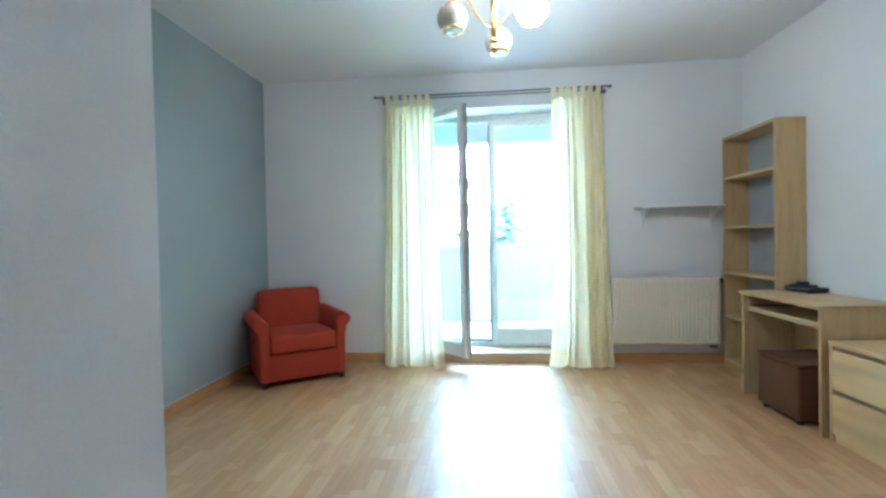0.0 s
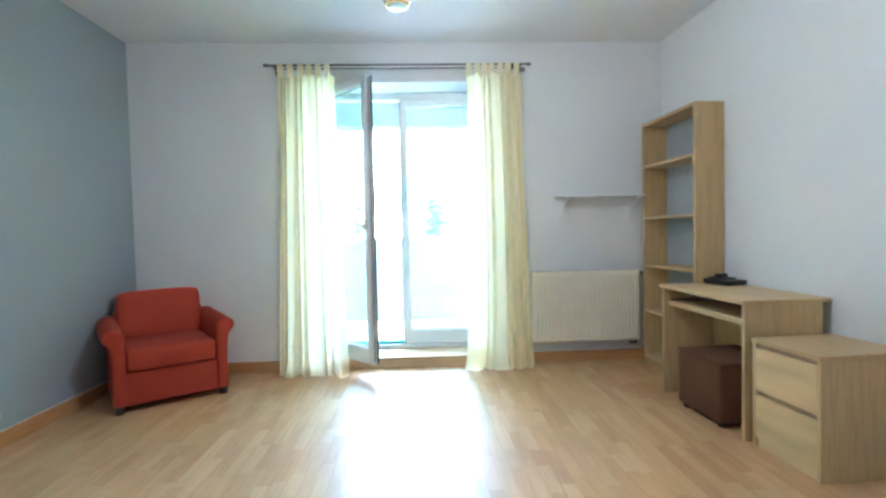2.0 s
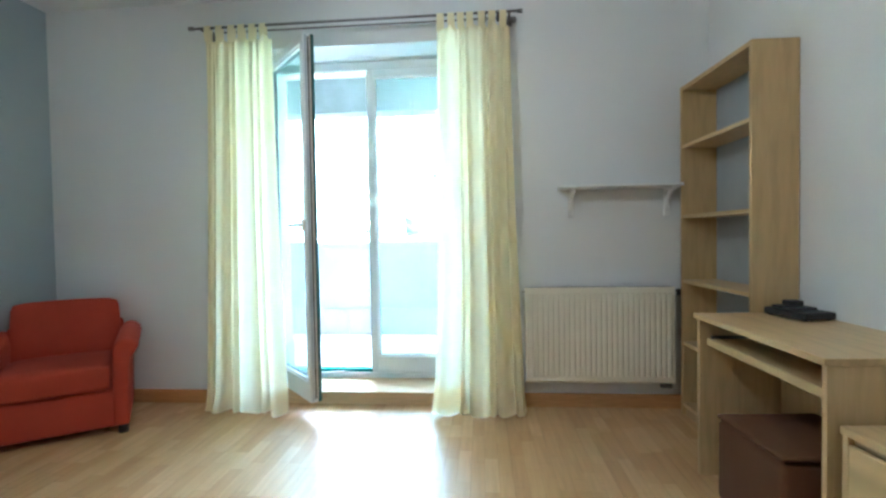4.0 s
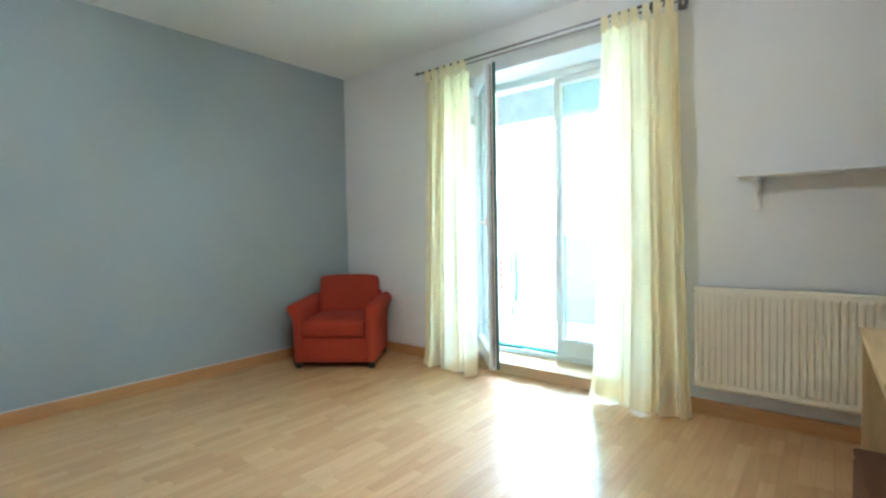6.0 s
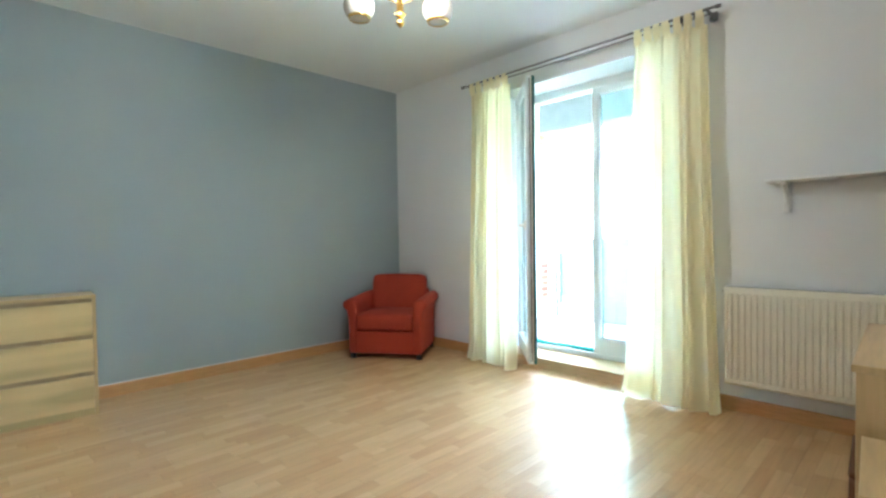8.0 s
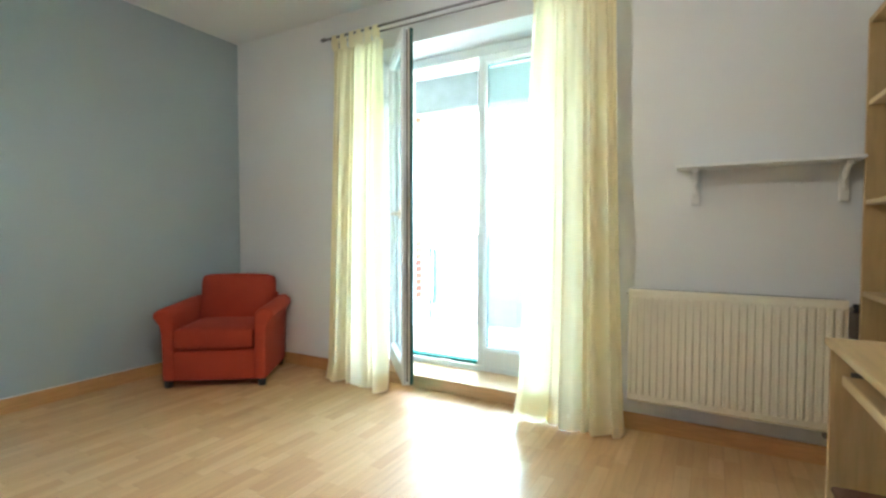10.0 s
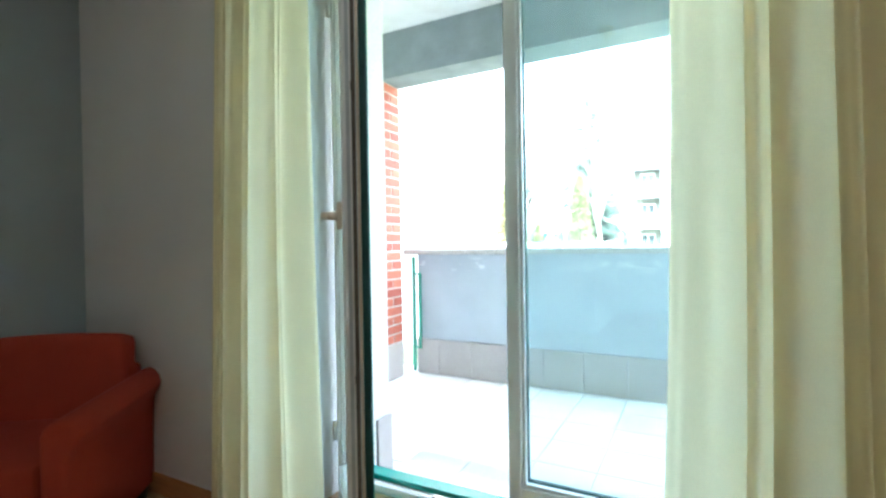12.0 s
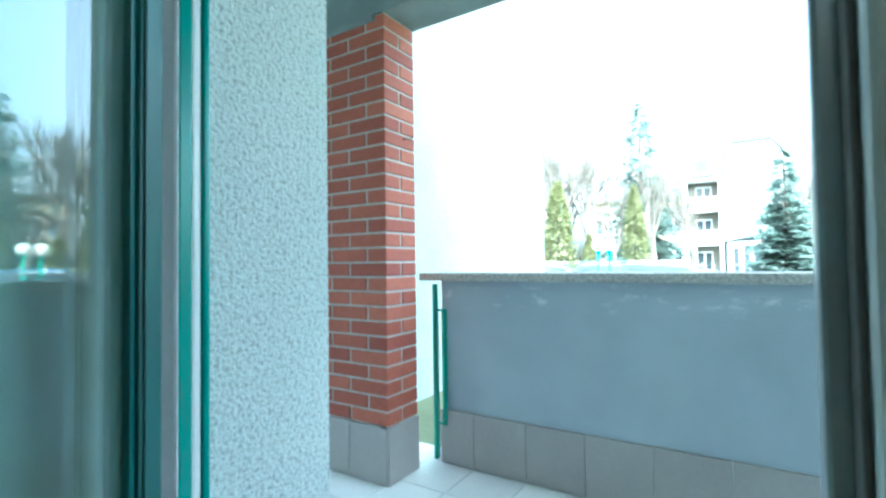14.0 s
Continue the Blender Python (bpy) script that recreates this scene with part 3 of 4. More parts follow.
BX0, BX1, BY1 = -0.6, 6.4, 2.26
slab("balcony_floor", [(BX0, 0.405), (BX1, 0.405), (BX1, 2.45), (BX0, 2.45)], -0.25, -0.006, M["grout"], "balcony slab laid with pale square tiles", "balcony floor")
balcony_floor = bpy.data.objects["balcony_floor"]
slab("balcony_ceiling", [(BX0, OUT), (BX1, OUT), (BX1, 1.857), (BX0, 1.857)], 2.80, 2.98, M["soffit"], "pale painted balcony ceiling", "ceiling")
slab("balcony_beam", [(BX0, 1.857), (BX1, 1.857), (BX1, 2.125), (BX0, 2.125)], 2.44, 2.98, M["concrete"], "raw grey concrete beam over the balcony", "beam")
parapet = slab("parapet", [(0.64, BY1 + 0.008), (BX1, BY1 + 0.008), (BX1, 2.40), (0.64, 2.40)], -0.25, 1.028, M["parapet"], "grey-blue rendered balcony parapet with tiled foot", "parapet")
single("parapet_cap", block(0.519, BX1, 2.215, 2.45, 1.0285, 1.073, 0.006, 2), M["cap"], "pebbled concrete cap on the parapet", "coping", "structure")

# green steel guard at the end of the parapet
guard = thing("guard_rail", "narrow green steel guard bolted to the end of the parapet", "railing", pose(0.6, 2.26, 0))
part("outer_bar", block(-0.014, 0.010, -0.01, 0.022, 0.01, 1.006, 0.003), M["green_metal"], guard)
part("inner_bar", block(0.055, 0.075, -0.022, 0.006, 0.212, 0.869, 0.003), M["green_metal"], guard)
for z in (0.215, 0.853):
    part("bracket", block(0.011, 0.054, -0.012, 0.004, z, z + 0.013, 0.002), M["green_metal"], guard)

# brick column on a tiled plinth
CX0, CX1, CY0, CY1 = 0.05, 0.57, 1.857, 2.119
column = tagged(thing("brick_column", "red clinker brick column on a grey tiled plinth", "column", pose(CX1, CY0, 0)), kind="structure")
part("mortar_core", block(CX0 - CX1 + 0.007, -0.007, 0.007, CY1 - CY0 - 0.007, 0.292, 2.4395), M["mortar"], column, "pale mortar joints")
part("concrete_pad", block(CX0 - CX1 + 0.09, -0.06, -0.018, 0.006, 2.405, 2.4395, 0.006), M["concrete"], column, "smeared mortar under the beam")
part("plinth_core", block(CX0 - CX1 + 0.002, -0.002, 0.002, CY1 - CY0 - 0.002, 0.0, 0.291), M["grout"], column)
part("wire", tube(bmesh.new(), [(0.0, 0.15, 1.80), (0.02, 0.155, 1.80), (0.022, 0.2, 1.805), (0.024, 0.205, 1.83)], 0.0022, 6), M["black"], column, "bent bit of black wire")


# ---- curtains and rod ----
ROD_Z = 2.475
rod = thing("curtain_rod", "double dull-steel curtain rod across the window wall", "curtain rod", pose(2.194, -0.12, ROD_Z))
part("front_bar", tube(bmesh.new(), [(-1.031, -0.03, 0), (1.031, -0.03, 0.004)], 0.008), M["rod"], rod)
part("rear_bar", tube(bmesh.new(), [(-1.0, 0.035, -0.004), (1.0, 0.035, -0.004)], 0.006), M["rod"], rod)
for x in (-1.0, 1.0):
    part("bracket", tube(bmesh.new(), [(x * 0.985, -0.03, 0.0), (x * 0.985, 0.05, 0.0), (x * 0.985, 0.119, -0.005)], 0.008), M["rod"], rod)
    part("wall_plate", turned(bmesh.new(), [(0.0, -0.022), (0.024, -0.02), (0.024, 0.02), (0.0, 0.022)], (x * 0.985, 0.105, -0.005), 16), M["rod"], rod)
    part("end_cap", tube(bmesh.new(), [(x * 1.032, -0.03, 0.002), (x * 1.062, -0.03, 0.002)], [0.012, 0.013]), M["rod"], rod)
part("finial", turned(bmesh.new(), [(0, -0.022), (0.016, -0.014), (0.021, 0), (0.016, 0.014), (0, 0.022)], (1.012, 0.035, -0.02), 14), M["rod"], rod)
for x, w in ((0.812, 0.03), (0.908, 0.018)):
    part("clamp", block(x, x + w, -0.035, 0.045, -0.026, 0.014, 0.006, 2), M["black"], rod, "black plastic clamp")


def curtain(label, tx0, tx1, bx0, bx1, widths, seed, tabs, inner):
    """A tab-top curtain; widths gives the share of cloth in each fold, from west to east."""
    rnd = random.Random(seed)
    cur = thing("curtain", label, "curtain", pose((tx0 + tx1) / 2, -0.15, 0.0), "pair of curtains")
    cx, folds = (tx0 + tx1) / 2, len(widths)
    ph = [rnd.uniform(0, 6.28) for _ in range(6)]
    turn = [rnd.uniform(-0.9, 0.9) for _ in widths]
    deep = [rnd.uniform(0.7, 1.3) for _ in widths]
    tot, acc = sum(widths), [0]
    for w_ in widths:
        acc.append(acc[-1] + w_ / tot)

    def at(u, t):
        k = max(i for i in range(folds) if acc[i] <= min(u, 0.9999))
        share = acc[k + 1] - acc[k]
        local = (u - acc[k]) / share
        a = 2 * math.pi * local
        edge = math.sin(math.pi * local)
        gather = 0.013 * math.cos(tabs * 6.283 * u - 2.2) * max(0.0, 1 - 3.2 * t) ** 1.5
        grow = 0.55 + 0.45 * min(1.0, 1.8 * t) ** 0.8
        amp = (0.014 + 0.26 * min(share, 0.2)) * deep[k] * grow * (1 + 0.15 * math.sin(ph[0] + 2.0 * t + 5 * k))
        wave = 0.5 - 0.5 * math.cos(a)
        soft = 0.009 * math.sin(2 * a + ph[4] + 2 * k + 1.2 * t) * edge
        y = -amp * wave + soft + 0.008 * math.sin(ph[1] + 3 * u + 2.0 * t) + 0.018 * (1 - t) + gather
        x0, x1 = tx0 + (bx0 - tx0) * t ** (4 if inner > 0 else 1.6), tx1 + (bx1 - tx1) * t ** 1.6
        roll = (x1 - x0) * share * (-0.16 * math.sin(a) + 0.10 * turn[k] * edge * math.sin(ph[3] + k + 1.6 * t))
        x = x0 + (x1 - x0) * u + roll * grow * min(1, 8 * u, 8 * (1 - u))
        if t > 0.93:
            s = (t - 0.93) / 0.07
            y += -0.018 * s * s * (1 + math.sin(0.5 * a + ph[4] + k))
            x += 0.010 * s * s * math.sin(ph[5] + 2.3 * k)
        if inner > 0:
            y -= 0.085 * max(0.0, 1 - u / 0.35) * min(1.0, 3 * t)
        return x - cx, y, 0.0

    top, low = ROD_Z - 0.055, 0.010
    nu, nz = folds * 22, 70

    def sheet(u0, u1, back, t0, lift):
        bm, rows, n_u = bmesh.new(), [], max(12, int(nu * (u1 - u0)))
        for j in range(nz + 1):
            t = t0 + (1 - t0) * j / nz
            row = []
            for i in range(n_u + 1):
                u = u0 + (u1 - u0) * i / n_u
                x, y, _ = at(u, t)
                lifted = lift * max(0.0, 1 - abs(u - 0.13) / 0.15) ** 0.4 * t ** 14
                sag = 0.008 * math.sin(u * folds * 4.1 + 0.7) * t ** 8 + lifted
                dip = 0.034 * abs(math.sin((u * tabs - 0.35) * math.pi)) ** 1.5 * (1 - t) ** 26
                row.append(bm.verts.new((x, y + back * (t - t0) / (1 - t0), max(0.004, top - dip + (low - top) * t + sag))))
            rows.append(row)
        for a, b in zip(rows, rows[1:]):
            for i in range(n_u):
                bm.faces.new((a[i], a[i + 1], b[i + 1], b[i])).smooth = True
        return bm

    bm = sheet(0.0, 1.0, 0.0, 0.0, 0.06 if inner > 0 else 0.0)
    if inner > 0:
        part("turned_edge", sheet(0.0, 0.34, 0.05, 0.925, 0.0), M["curtain"], cur, "cloth edge turned in behind the lifted hem")
    part("panel", bm, M["curtain"], cur)
    bm = bmesh.new()
    for i in range(nu):
        (x0, y0, _), (x1, y1, _) = at(i / nu, 0.962), at((i + 1) / nu, 0.962)
        z = top + (low - top) * 0.962
        v = [bm.verts.new(q) for q in ((x0, y0 - 0.0025, z), (x1, y1 - 0.0025, z), (x1, y1 - 0.0025, z + 0.005), (x0, y0 - 0.0025, z + 0.005))]
        bm.faces.new(v)
    part("hem_seam", bm, M["curtain"], cur, "stitched hem line")
    for k in range(tabs):
        u = (k + 0.35 + rnd.uniform(-0.05, 0.05)) / tabs
        x, y, _ = at(min(u, 0.98), 0.0)
        w = 0.022
        bm = bmesh.new()
        loop = [(-0.006, -0.04), (-0.018, 0.012), (-0.0125, 0.064), (0.0, 0.0695), (0.0125, 0.064), (0.014, 0.012), (0.006, -0.04)]
        lean = rnd.uniform(-0.006, 0.006)
        ring = [[bm.verts.new((x + s * w + lean * (q > 0), q_y, top + q)) for q_y, q in loop] for s in (-1, 1)]
        for i in range(len(loop) - 1):
            bm.faces.new((ring[0][i], ring[0][i + 1], ring[1][i + 1], ring[1][i])).smooth = True
        part("tab", bm, M["curtain"], cur)
    return cur


curtain("pale yellow cotton tab-top curtain drawn aside", 1.235, 1.678, 1.175, 1.735, (0.9, 1.6, 0.7, 2.0, 0.8, 1.5), 4, 6, -1)
curtain("pale yellow cotton tab-top curtain with a lifted hem", 2.735, 3.18, 2.675, 3.25, (2.4, 0.8, 1.9, 0.7, 1.6, 0.9), 11, 7, 1)

# ---- radiator and wall shelf ----
RX0, RX1, RZ0, RZ1 = 3.257, 4.165, 0.185, 0.785
rad = thing("radiator", "ivory ribbed panel radiator under the wall shelf", "radiator", pose(RX0, -0.03, RZ0))
W, HH, ribs = RX1 - RX0, RZ1 - RZ0, 27
bm = bmesh.new()
pitch = (W - 0.03) / ribs
prof = [(0.0, -0.066), (0.012, -0.072)]
for k in range(ribs):
    x = 0.015 + k * pitch
    prof += [(x + 0.12 * pitch, -0.066), (x + 0.36 * pitch, -0.076), (x + 0.78 * pitch, -0.076), (x + 1.0 * pitch, -0.066)]
prof += [(W, -0.066)]
rows = [(0.0, 0.3), (0.012, 0.0), (0.035, 0.0), (0.05, 1.0), (HH - 0.05, 1.0), (HH - 0.035, 0.0), (HH - 0.012, 0.0), (HH, 0.3)]
grid = [[bm.verts.new((x, (-0.070 + (y + 0.070) * k if 0 < z < HH else -0.062), z)) for x, y in prof] for z, k in rows]
for a, b in zip(grid, grid[1:]):
    for i in range(len(prof) - 1):
        bm.faces.new((a[i], a[i + 1], b[i + 1], b[i]))
part("front_panel", bm, M["radiator"], rad)
part("back_panel", block(0.004, W - 0.004, -0.022, -0.002, 0.006, HH - 0.02, 0.004), M["radiator"], rad)
for x in (0.0, W - 0.004):
    part("side_cover", block(x, x + 0.004, -0.061, -0.004, 0.01, HH - 0.008, 0.0012), M["radiator"], rad)
# the grille's shade is put into its grey; slots are flat dark strips
grille = part("top_grille", block(0.002, W - 0.002, -0.060, -0.002, HH - 0.0075, HH - 0.001, 0.001), M["grille_shade"], rad, "top grille coloured grey for its shade")
bm = bmesh.new()
for k in range(44):
    x = 0.02 + k * (W - 0.04) / 44
    bx(bm, x, x + 0.007, -0.052, -0.012, HH - 0.0009, HH - 0.0006)
part("grille_slots", bm, M["slot"], grille, "flat dark strips for shaded air slots")
valve = part("valve", tube(bmesh.new(), [(W, -0.035, HH - 0.04), (W + 0.03, -0.035, HH - 0.04)], 0.009), M["steel"], rad, "steel valve")
part("valve_cap", turned(bmesh.new(), [(0.0, -0.022), (0.014, -0.02), (0.016, 0.016), (0.0, 0.02)], (W + 0.034, -0.035, HH - 0.036), 14), M["black"], valve, "dark valve cap")
part("drain_block", block(W - 0.075, W - 0.01, -0.055, -0.015, -0.034, -0.002, 0.004), M["slot"], rad, "dark pipe block")
for x in (0.15, W - 0.2):
    part("wall_bracket", block(x, x + 0.03, -0.003, 0.0295, 0.02, HH - 0.04), M["radiator"], rad)
part("vent_key", tube(bmesh.new(), [(-0.002, -0.04, HH - 0.03), (-0.018, -0.04, HH - 0.03)], 0.007), M["steel"], rad, "steel bleed plug")

shelf = thing("wall_shelf", "narrow white shelf on two curved brackets", "shelf", pose(3.475, 0, 1.40))
part("board", block(0, 0.725, -0.15, -0.001, 0, 0.015, 0.003, 2), M["shelf"], shelf)
for x in (0.085, 0.675):
    b = part("bracket", block(x - 0.017, x + 0.017, -0.022, -0.001, -0.175, -0.001, 0.004, 2), M["shelf"], shelf)
    bm = bmesh.new()
    pts = [(x, -0.012 - 0.12 * (1 - math.cos(a)) , -0.125 + 0.115 * math.sin(a)) for a in (math.pi / 2 * k / 8 for k in range(9))]
    part("brace", tube(bm, pts, 0.014, 8), M["shelf"], b)
    part("arm", block(x - 0.014, x + 0.014, -0.13, -0.023, -0.016, -0.001, 0.003), M["shelf"], b)


# ---- bookcase ----
bc = thing("bookcase", "tall birch-veneer bookcase with empty shelves and an added grey sheet behind", "bookcase", pose(4.20, -0.095, 0, 0, 0, 2.0))
BW, BD, BH, T = 0.72, 0.214, 1.99, 0.02
part("side_panel", block(0, BD, -T, 0, 0, BH, 0.0012), M["birch_brown"], bc)
part("side_panel", block(0, BD, -BW, -BW + T, 0, BH, 0.0012), M["birch_brown"], bc)
part("top_panel", block(0.001, BD, -BW + T + 0.0005, -T - 0.0005, BH - 0.024, BH - 0.001, 0.0012), M["birch_brown"], bc)
for z in (0.075, 0.452, 0.830, 1.222, 1.642):
    board = part("shelf_board", block(0.006, BD - 0.012, -BW + T + 0.0005, -T - 0.0005, z - 0.02, z, 0.0012), M["birch_brown"], bc)
    part("edge_band", block(0.004, 0.0058, -BW + T + 0.0005, -T - 0.0005, z - 0.0197, z - 0.0003), M["birch_pale"], board, "pale birch edge band")
# added sheet: the shade behind the shelves is put into its grey
part("back_panel", block(BD - 0.010, BD - 0.004, -BW + T + 0.0005, -T - 0.0005, 0.03, BH - 0.025), M["shade_sheet"], bc, "added grey sheet for the shade behind the shelves")
part("kick_board", block(0.02, 0.036, -BW + T + 0.0005, -T - 0.0005, 0.0, 0.0545), M["birch_brown"], bc)


# ---- desk ----
desk = thing("desk", "birch-veneer desk with a pull-out keyboard tray", "desk", pose(3.964, -0.820, 0, 0, 0, 1.2))
DW, DD, DH = 0.825, 0.488, 0.742
part("desktop", block(0, DD, -DW, 0, DH - 0.022, DH, 0.0025, 2), M["birch_flat"], desk)
part("leg_panel", block(0.010, DD - 0.045, -0.04, -0.02, 0, DH - 0.0225, 0.0012), M["birch"], desk)
part("leg_panel", block(0.010, DD - 0.045, -DW + 0.003, -DW + 0.023, 0, DH - 0.0225, 0.0012), M["birch"], desk)
part("modesty_panel", block(DD - 0.12, DD - 0.10, -DW + 0.0235, -0.0405, 0.25, DH - 0.0225), M["birch"], desk)
tray = part("keyboard_tray", block(0.045, 0.40, -DW + 0.037, -0.054, DH - 0.128, DH - 0.110, 0.002), M["birch_flat"], desk)
part("tray_lip", block(0.036, 0.0445, -DW + 0.037, -0.054, DH - 0.137, DH - 0.107, 0.002), M["birch_pale"], tray)
for y in (-0.041, -DW + 0.036):
    part("runner", block(0.06, 0.40, y - 0.012, y, DH - 0.125, DH - 0.098), M["slot"], desk, "dark metal runner")

router = thing("router", "black plastic router lying on the desk", "router", pose(4.345, -0.95, DH + 0.0015, 0, 0, 12))
part("casing", block(-0.075, 0.075, -0.105, 0.105, 0.004, 0.034, 0.007, 3), M["black"], router)
part("lid", block(-0.055, 0.055, -0.04, 0.085, 0.0345, 0.046, 0.006, 2), M["black"], router)
part("adapter", block(-0.03, 0.03, 0.0, 0.055, 0.0465, 0.07, 0.006, 2), M["black"], router)
for x in (-0.055, 0.055):
    for y in (-0.085, 0.085):
        part("rubber_foot", block(x - 0.007, x + 0.007, y - 0.007, y + 0.007, -0.0005, 0.0045), M["black"], router)

pouf = thing("ottoman", "cube ottoman in brown leatherette under the desk", "ottoman", pose(4.15, -1.275, 0, 0, 0, 3))
part("body", block(-0.198, 0.198, -0.198, 0.198, 0.025, 0.352, 0.022, 3), M["brown"], pouf, smooth=True)
part("lid", block(-0.199, 0.199, -0.199, 0.199, 0.3525, 0.372, 0.012, 3), M["brown"], pouf, smooth=True)
for x in (-0.16, 0.16):
    for y in (-0.16, 0.16):
        part("foot", turned(bmesh.new(), [(0, 0), (0.018, 0.001), (0.02, 0.026), (0, 0.027)], (x, y, 0), 12), M["foot"], pouf)


# ---- chests of drawers ----
def chest(name, label, where, w, d, h, drawers, group):
    """Front at x=0, facing -x; the width runs along -y."""
    ch = thing(name, label, "chest of drawers", where, group)
    t, kick, lid = 0.02, 0.048, 0.022
    part("top_panel", block(-0.006, d, -w, 0, h - lid, h, 0.002, 2), M["birch_flat"], ch)
    part("side_panel", block(0.0, d, -t, -0.001, 0, h - lid - 0.0005, 0.0015), M["birch"], ch)
    part("side_panel", block(0.0, d, -w + 0.001, -w + t, 0, h - lid - 0.0005, 0.0015), M["birch"], ch)
    part("back_panel", block(d - 0.01, d - 0.004, -w + t + 0.0005, -t - 0.0005, 0.01, h - lid - 0.0005), M["birch"], ch)
    part("kick_board", block(0.018, 0.034, -w + t + 0.0005, -t - 0.0005, 0.0, kick - 0.001), M["birch_pale"], ch)
    each = (h - lid - kick) / drawers
    for k in range(drawers):
        z = kick + k * each
        dr = part("drawer", block(0.0005, 0.018, -w + t + 0.0015, -t - 0.0015, z + 0.002, z + each - 0.026, 0.0015), M["birch_pale"], ch)
        # the groove's shade is put into this darker brown
        part("finger_groove", block(0.019, 0.03, -w + t + 0.001, -t - 0.001, z + each - 0.03, z + each - 0.0005), M["groove_shade"], dr, "finger groove with shade in its colour")
        part("drawer_box", block(0.031, d - 0.012, -w + t + 0.01, -t - 0.01, z + 0.01, z + each - 0.045), M["birch_pale"], dr)
    return ch


chest("bedside_chest", "low birch-veneer chest with two drawers beside the desk", pose(4.012, -1.672, 0, 0, 0, 3.4), 0.392, 0.448, 0.557, 2, "birch chests of drawers")
chest("dresser", "birch-veneer dresser with three wide drawers against the blue wall", pose(0.364, -2.822, 0, 0, 0, 176) @ pose(0, 0.8, 0), 0.8, 0.30, 0.78, 3, "birch chests of drawers")


# ---- armchair ----
ac = thing("armchair", "small red upholstered armchair with rolled arms in the corner", "armchair", pose(0.64, -0.715, 0, 0, 0, 35.3))
part("base", block(-0.335, 0.335, 0.012, 0.60, 0.045, 0.265, 0.018, 3), M["red"], ac, smooth=True)


def cushion(x0, x1, y0, y1, z0, z1, puff, r):
    bm = block(x0, x1, y0, y1, z0, z1)
    bmesh.ops.subdivide_edges(bm, edges=bm.edges, cuts=9, use_grid_fill=True)
    c, half = Vector(((x0 + x1) / 2, (y0 + y1) / 2, (z0 + z1) / 2)), Vector(((x1 - x0) / 2, (y1 - y0) / 2, (z1 - z0) / 2))
    for v in bm.verts:
        q = v.co - c
        inner = Vector([max(-h + r, min(h - r, a)) for a, h in zip(q, half)])
        d = q - inner
        if d.length > 1e-6:
            q = inner + d.normalized() * min(r, d.length)
        n = [a / h for a, h in zip(q, half)]
        for k in range(3):
            o = [i for i in range(3) if i != k]
            q[k] += math.copysign(puff, q[k]) * abs(n[k]) ** 6 * (1 - n[o[0]] ** 2) * (1 - n[o[1]] ** 2)
        v.co = c + q
    return bm


part("seat_cushion", cushion(-0.266, 0.266, -0.014, 0.50, 0.266, 0.412, 0.012, 0.028), M["red"], ac, smooth=True)
bm = cushion(-0.272, 0.272, -0.075, 0.075, 0.0, 0.405, 0.012, 0.034)
bmesh.ops.transform(bm, matrix=pose(0, 0.535, 0.335, -9), verts=bm.verts)
part("backrest", bm, M["red"], ac, smooth=True)
part("back_frame", block(-0.30, 0.30, 0.55, 0.655, 0.05, 0.60, 0.03, 3), M["red"], ac, smooth=True)
for s in (-1, 1):
    out = [(0.270, 0.05), (0.345, 0.05), (0.346, 0.25), (0.350, 0.38), (0.362, 0.45), (0.386, 0.482), (0.402, 0.512), (0.394, 0.545), (0.368, 0.566), (0.335, 0.572), (0.305, 0.564), (0.282, 0.542), (0.271, 0.51), (0.270, 0.42)]
    bm = extruded(bmesh.new(), [(s * x, z) for x, z in out], 0.0, 0.655, 0.02, 3)
    for v in bm.verts:
        if v.co.z > 0.3:
            v.co.z -= 0.022 * (1 - v.co.y / 0.655) * (v.co.z - 0.3) / 0.27
    part("armrest", bm, M["red"], ac, smooth=True)
    part("arm_seam", tube(bmesh.new(), [(s * 0.262, 0.010, 0.265), (s * 0.15, 0.0085, 0.265), (s * 0.0, 0.0085, 0.265)], 0.003, 6), M["red"], ac)
for x in (-0.315, 0.315):
    for y in (0.04, 0.56):
        part("foot", turned(bmesh.new(), [(0, 0), (0.026, 0.0005), (0.028, 0.03), (0.030, 0.046), (0, 0.047)], (x, y, 0), 14), M["foot"], ac)


# ---- ceiling lamp ----
lamp = thing("chandelier", "polished brass chandelier with three white glass globes, one lit", "ceiling lamp", pose(2.21, -1.77, H))
part("canopy", turned(bmesh.new(), [(0.012, -0.055), (0.03, -0.05), (0.055, -0.025), (0.06, -0.001)], (0, 0, 0)), M["brass"], lamp, smooth=True)
part("stem", turned(bmesh.new(), [(0.012, -0.437), (0.0165, -0.433), (0.0165, -0.20), (0.02, -0.195), (0.0125, -0.185), (0.0095, -0.05)], (0, 0, 0), 18), M["brass"], lamp)
part("hub", turned(bmesh.new(), [(0.0, -0.462), (0.012, -0.46), (0.024, -0.452), (0.024, -0.438), (0.012, -0.430)], (0, 0, 0), 18), M["brass"], lamp)
part("finial", turned(bmesh.new(), [(0.0, -0.512), (0.006, -0.51), (0.006, -0.504), (0.018, -0.496), (0.022, -0.484), (0.017, -0.471), (0.008, -0.462)], (0, 0, 0), 18), M["brass"], lamp)
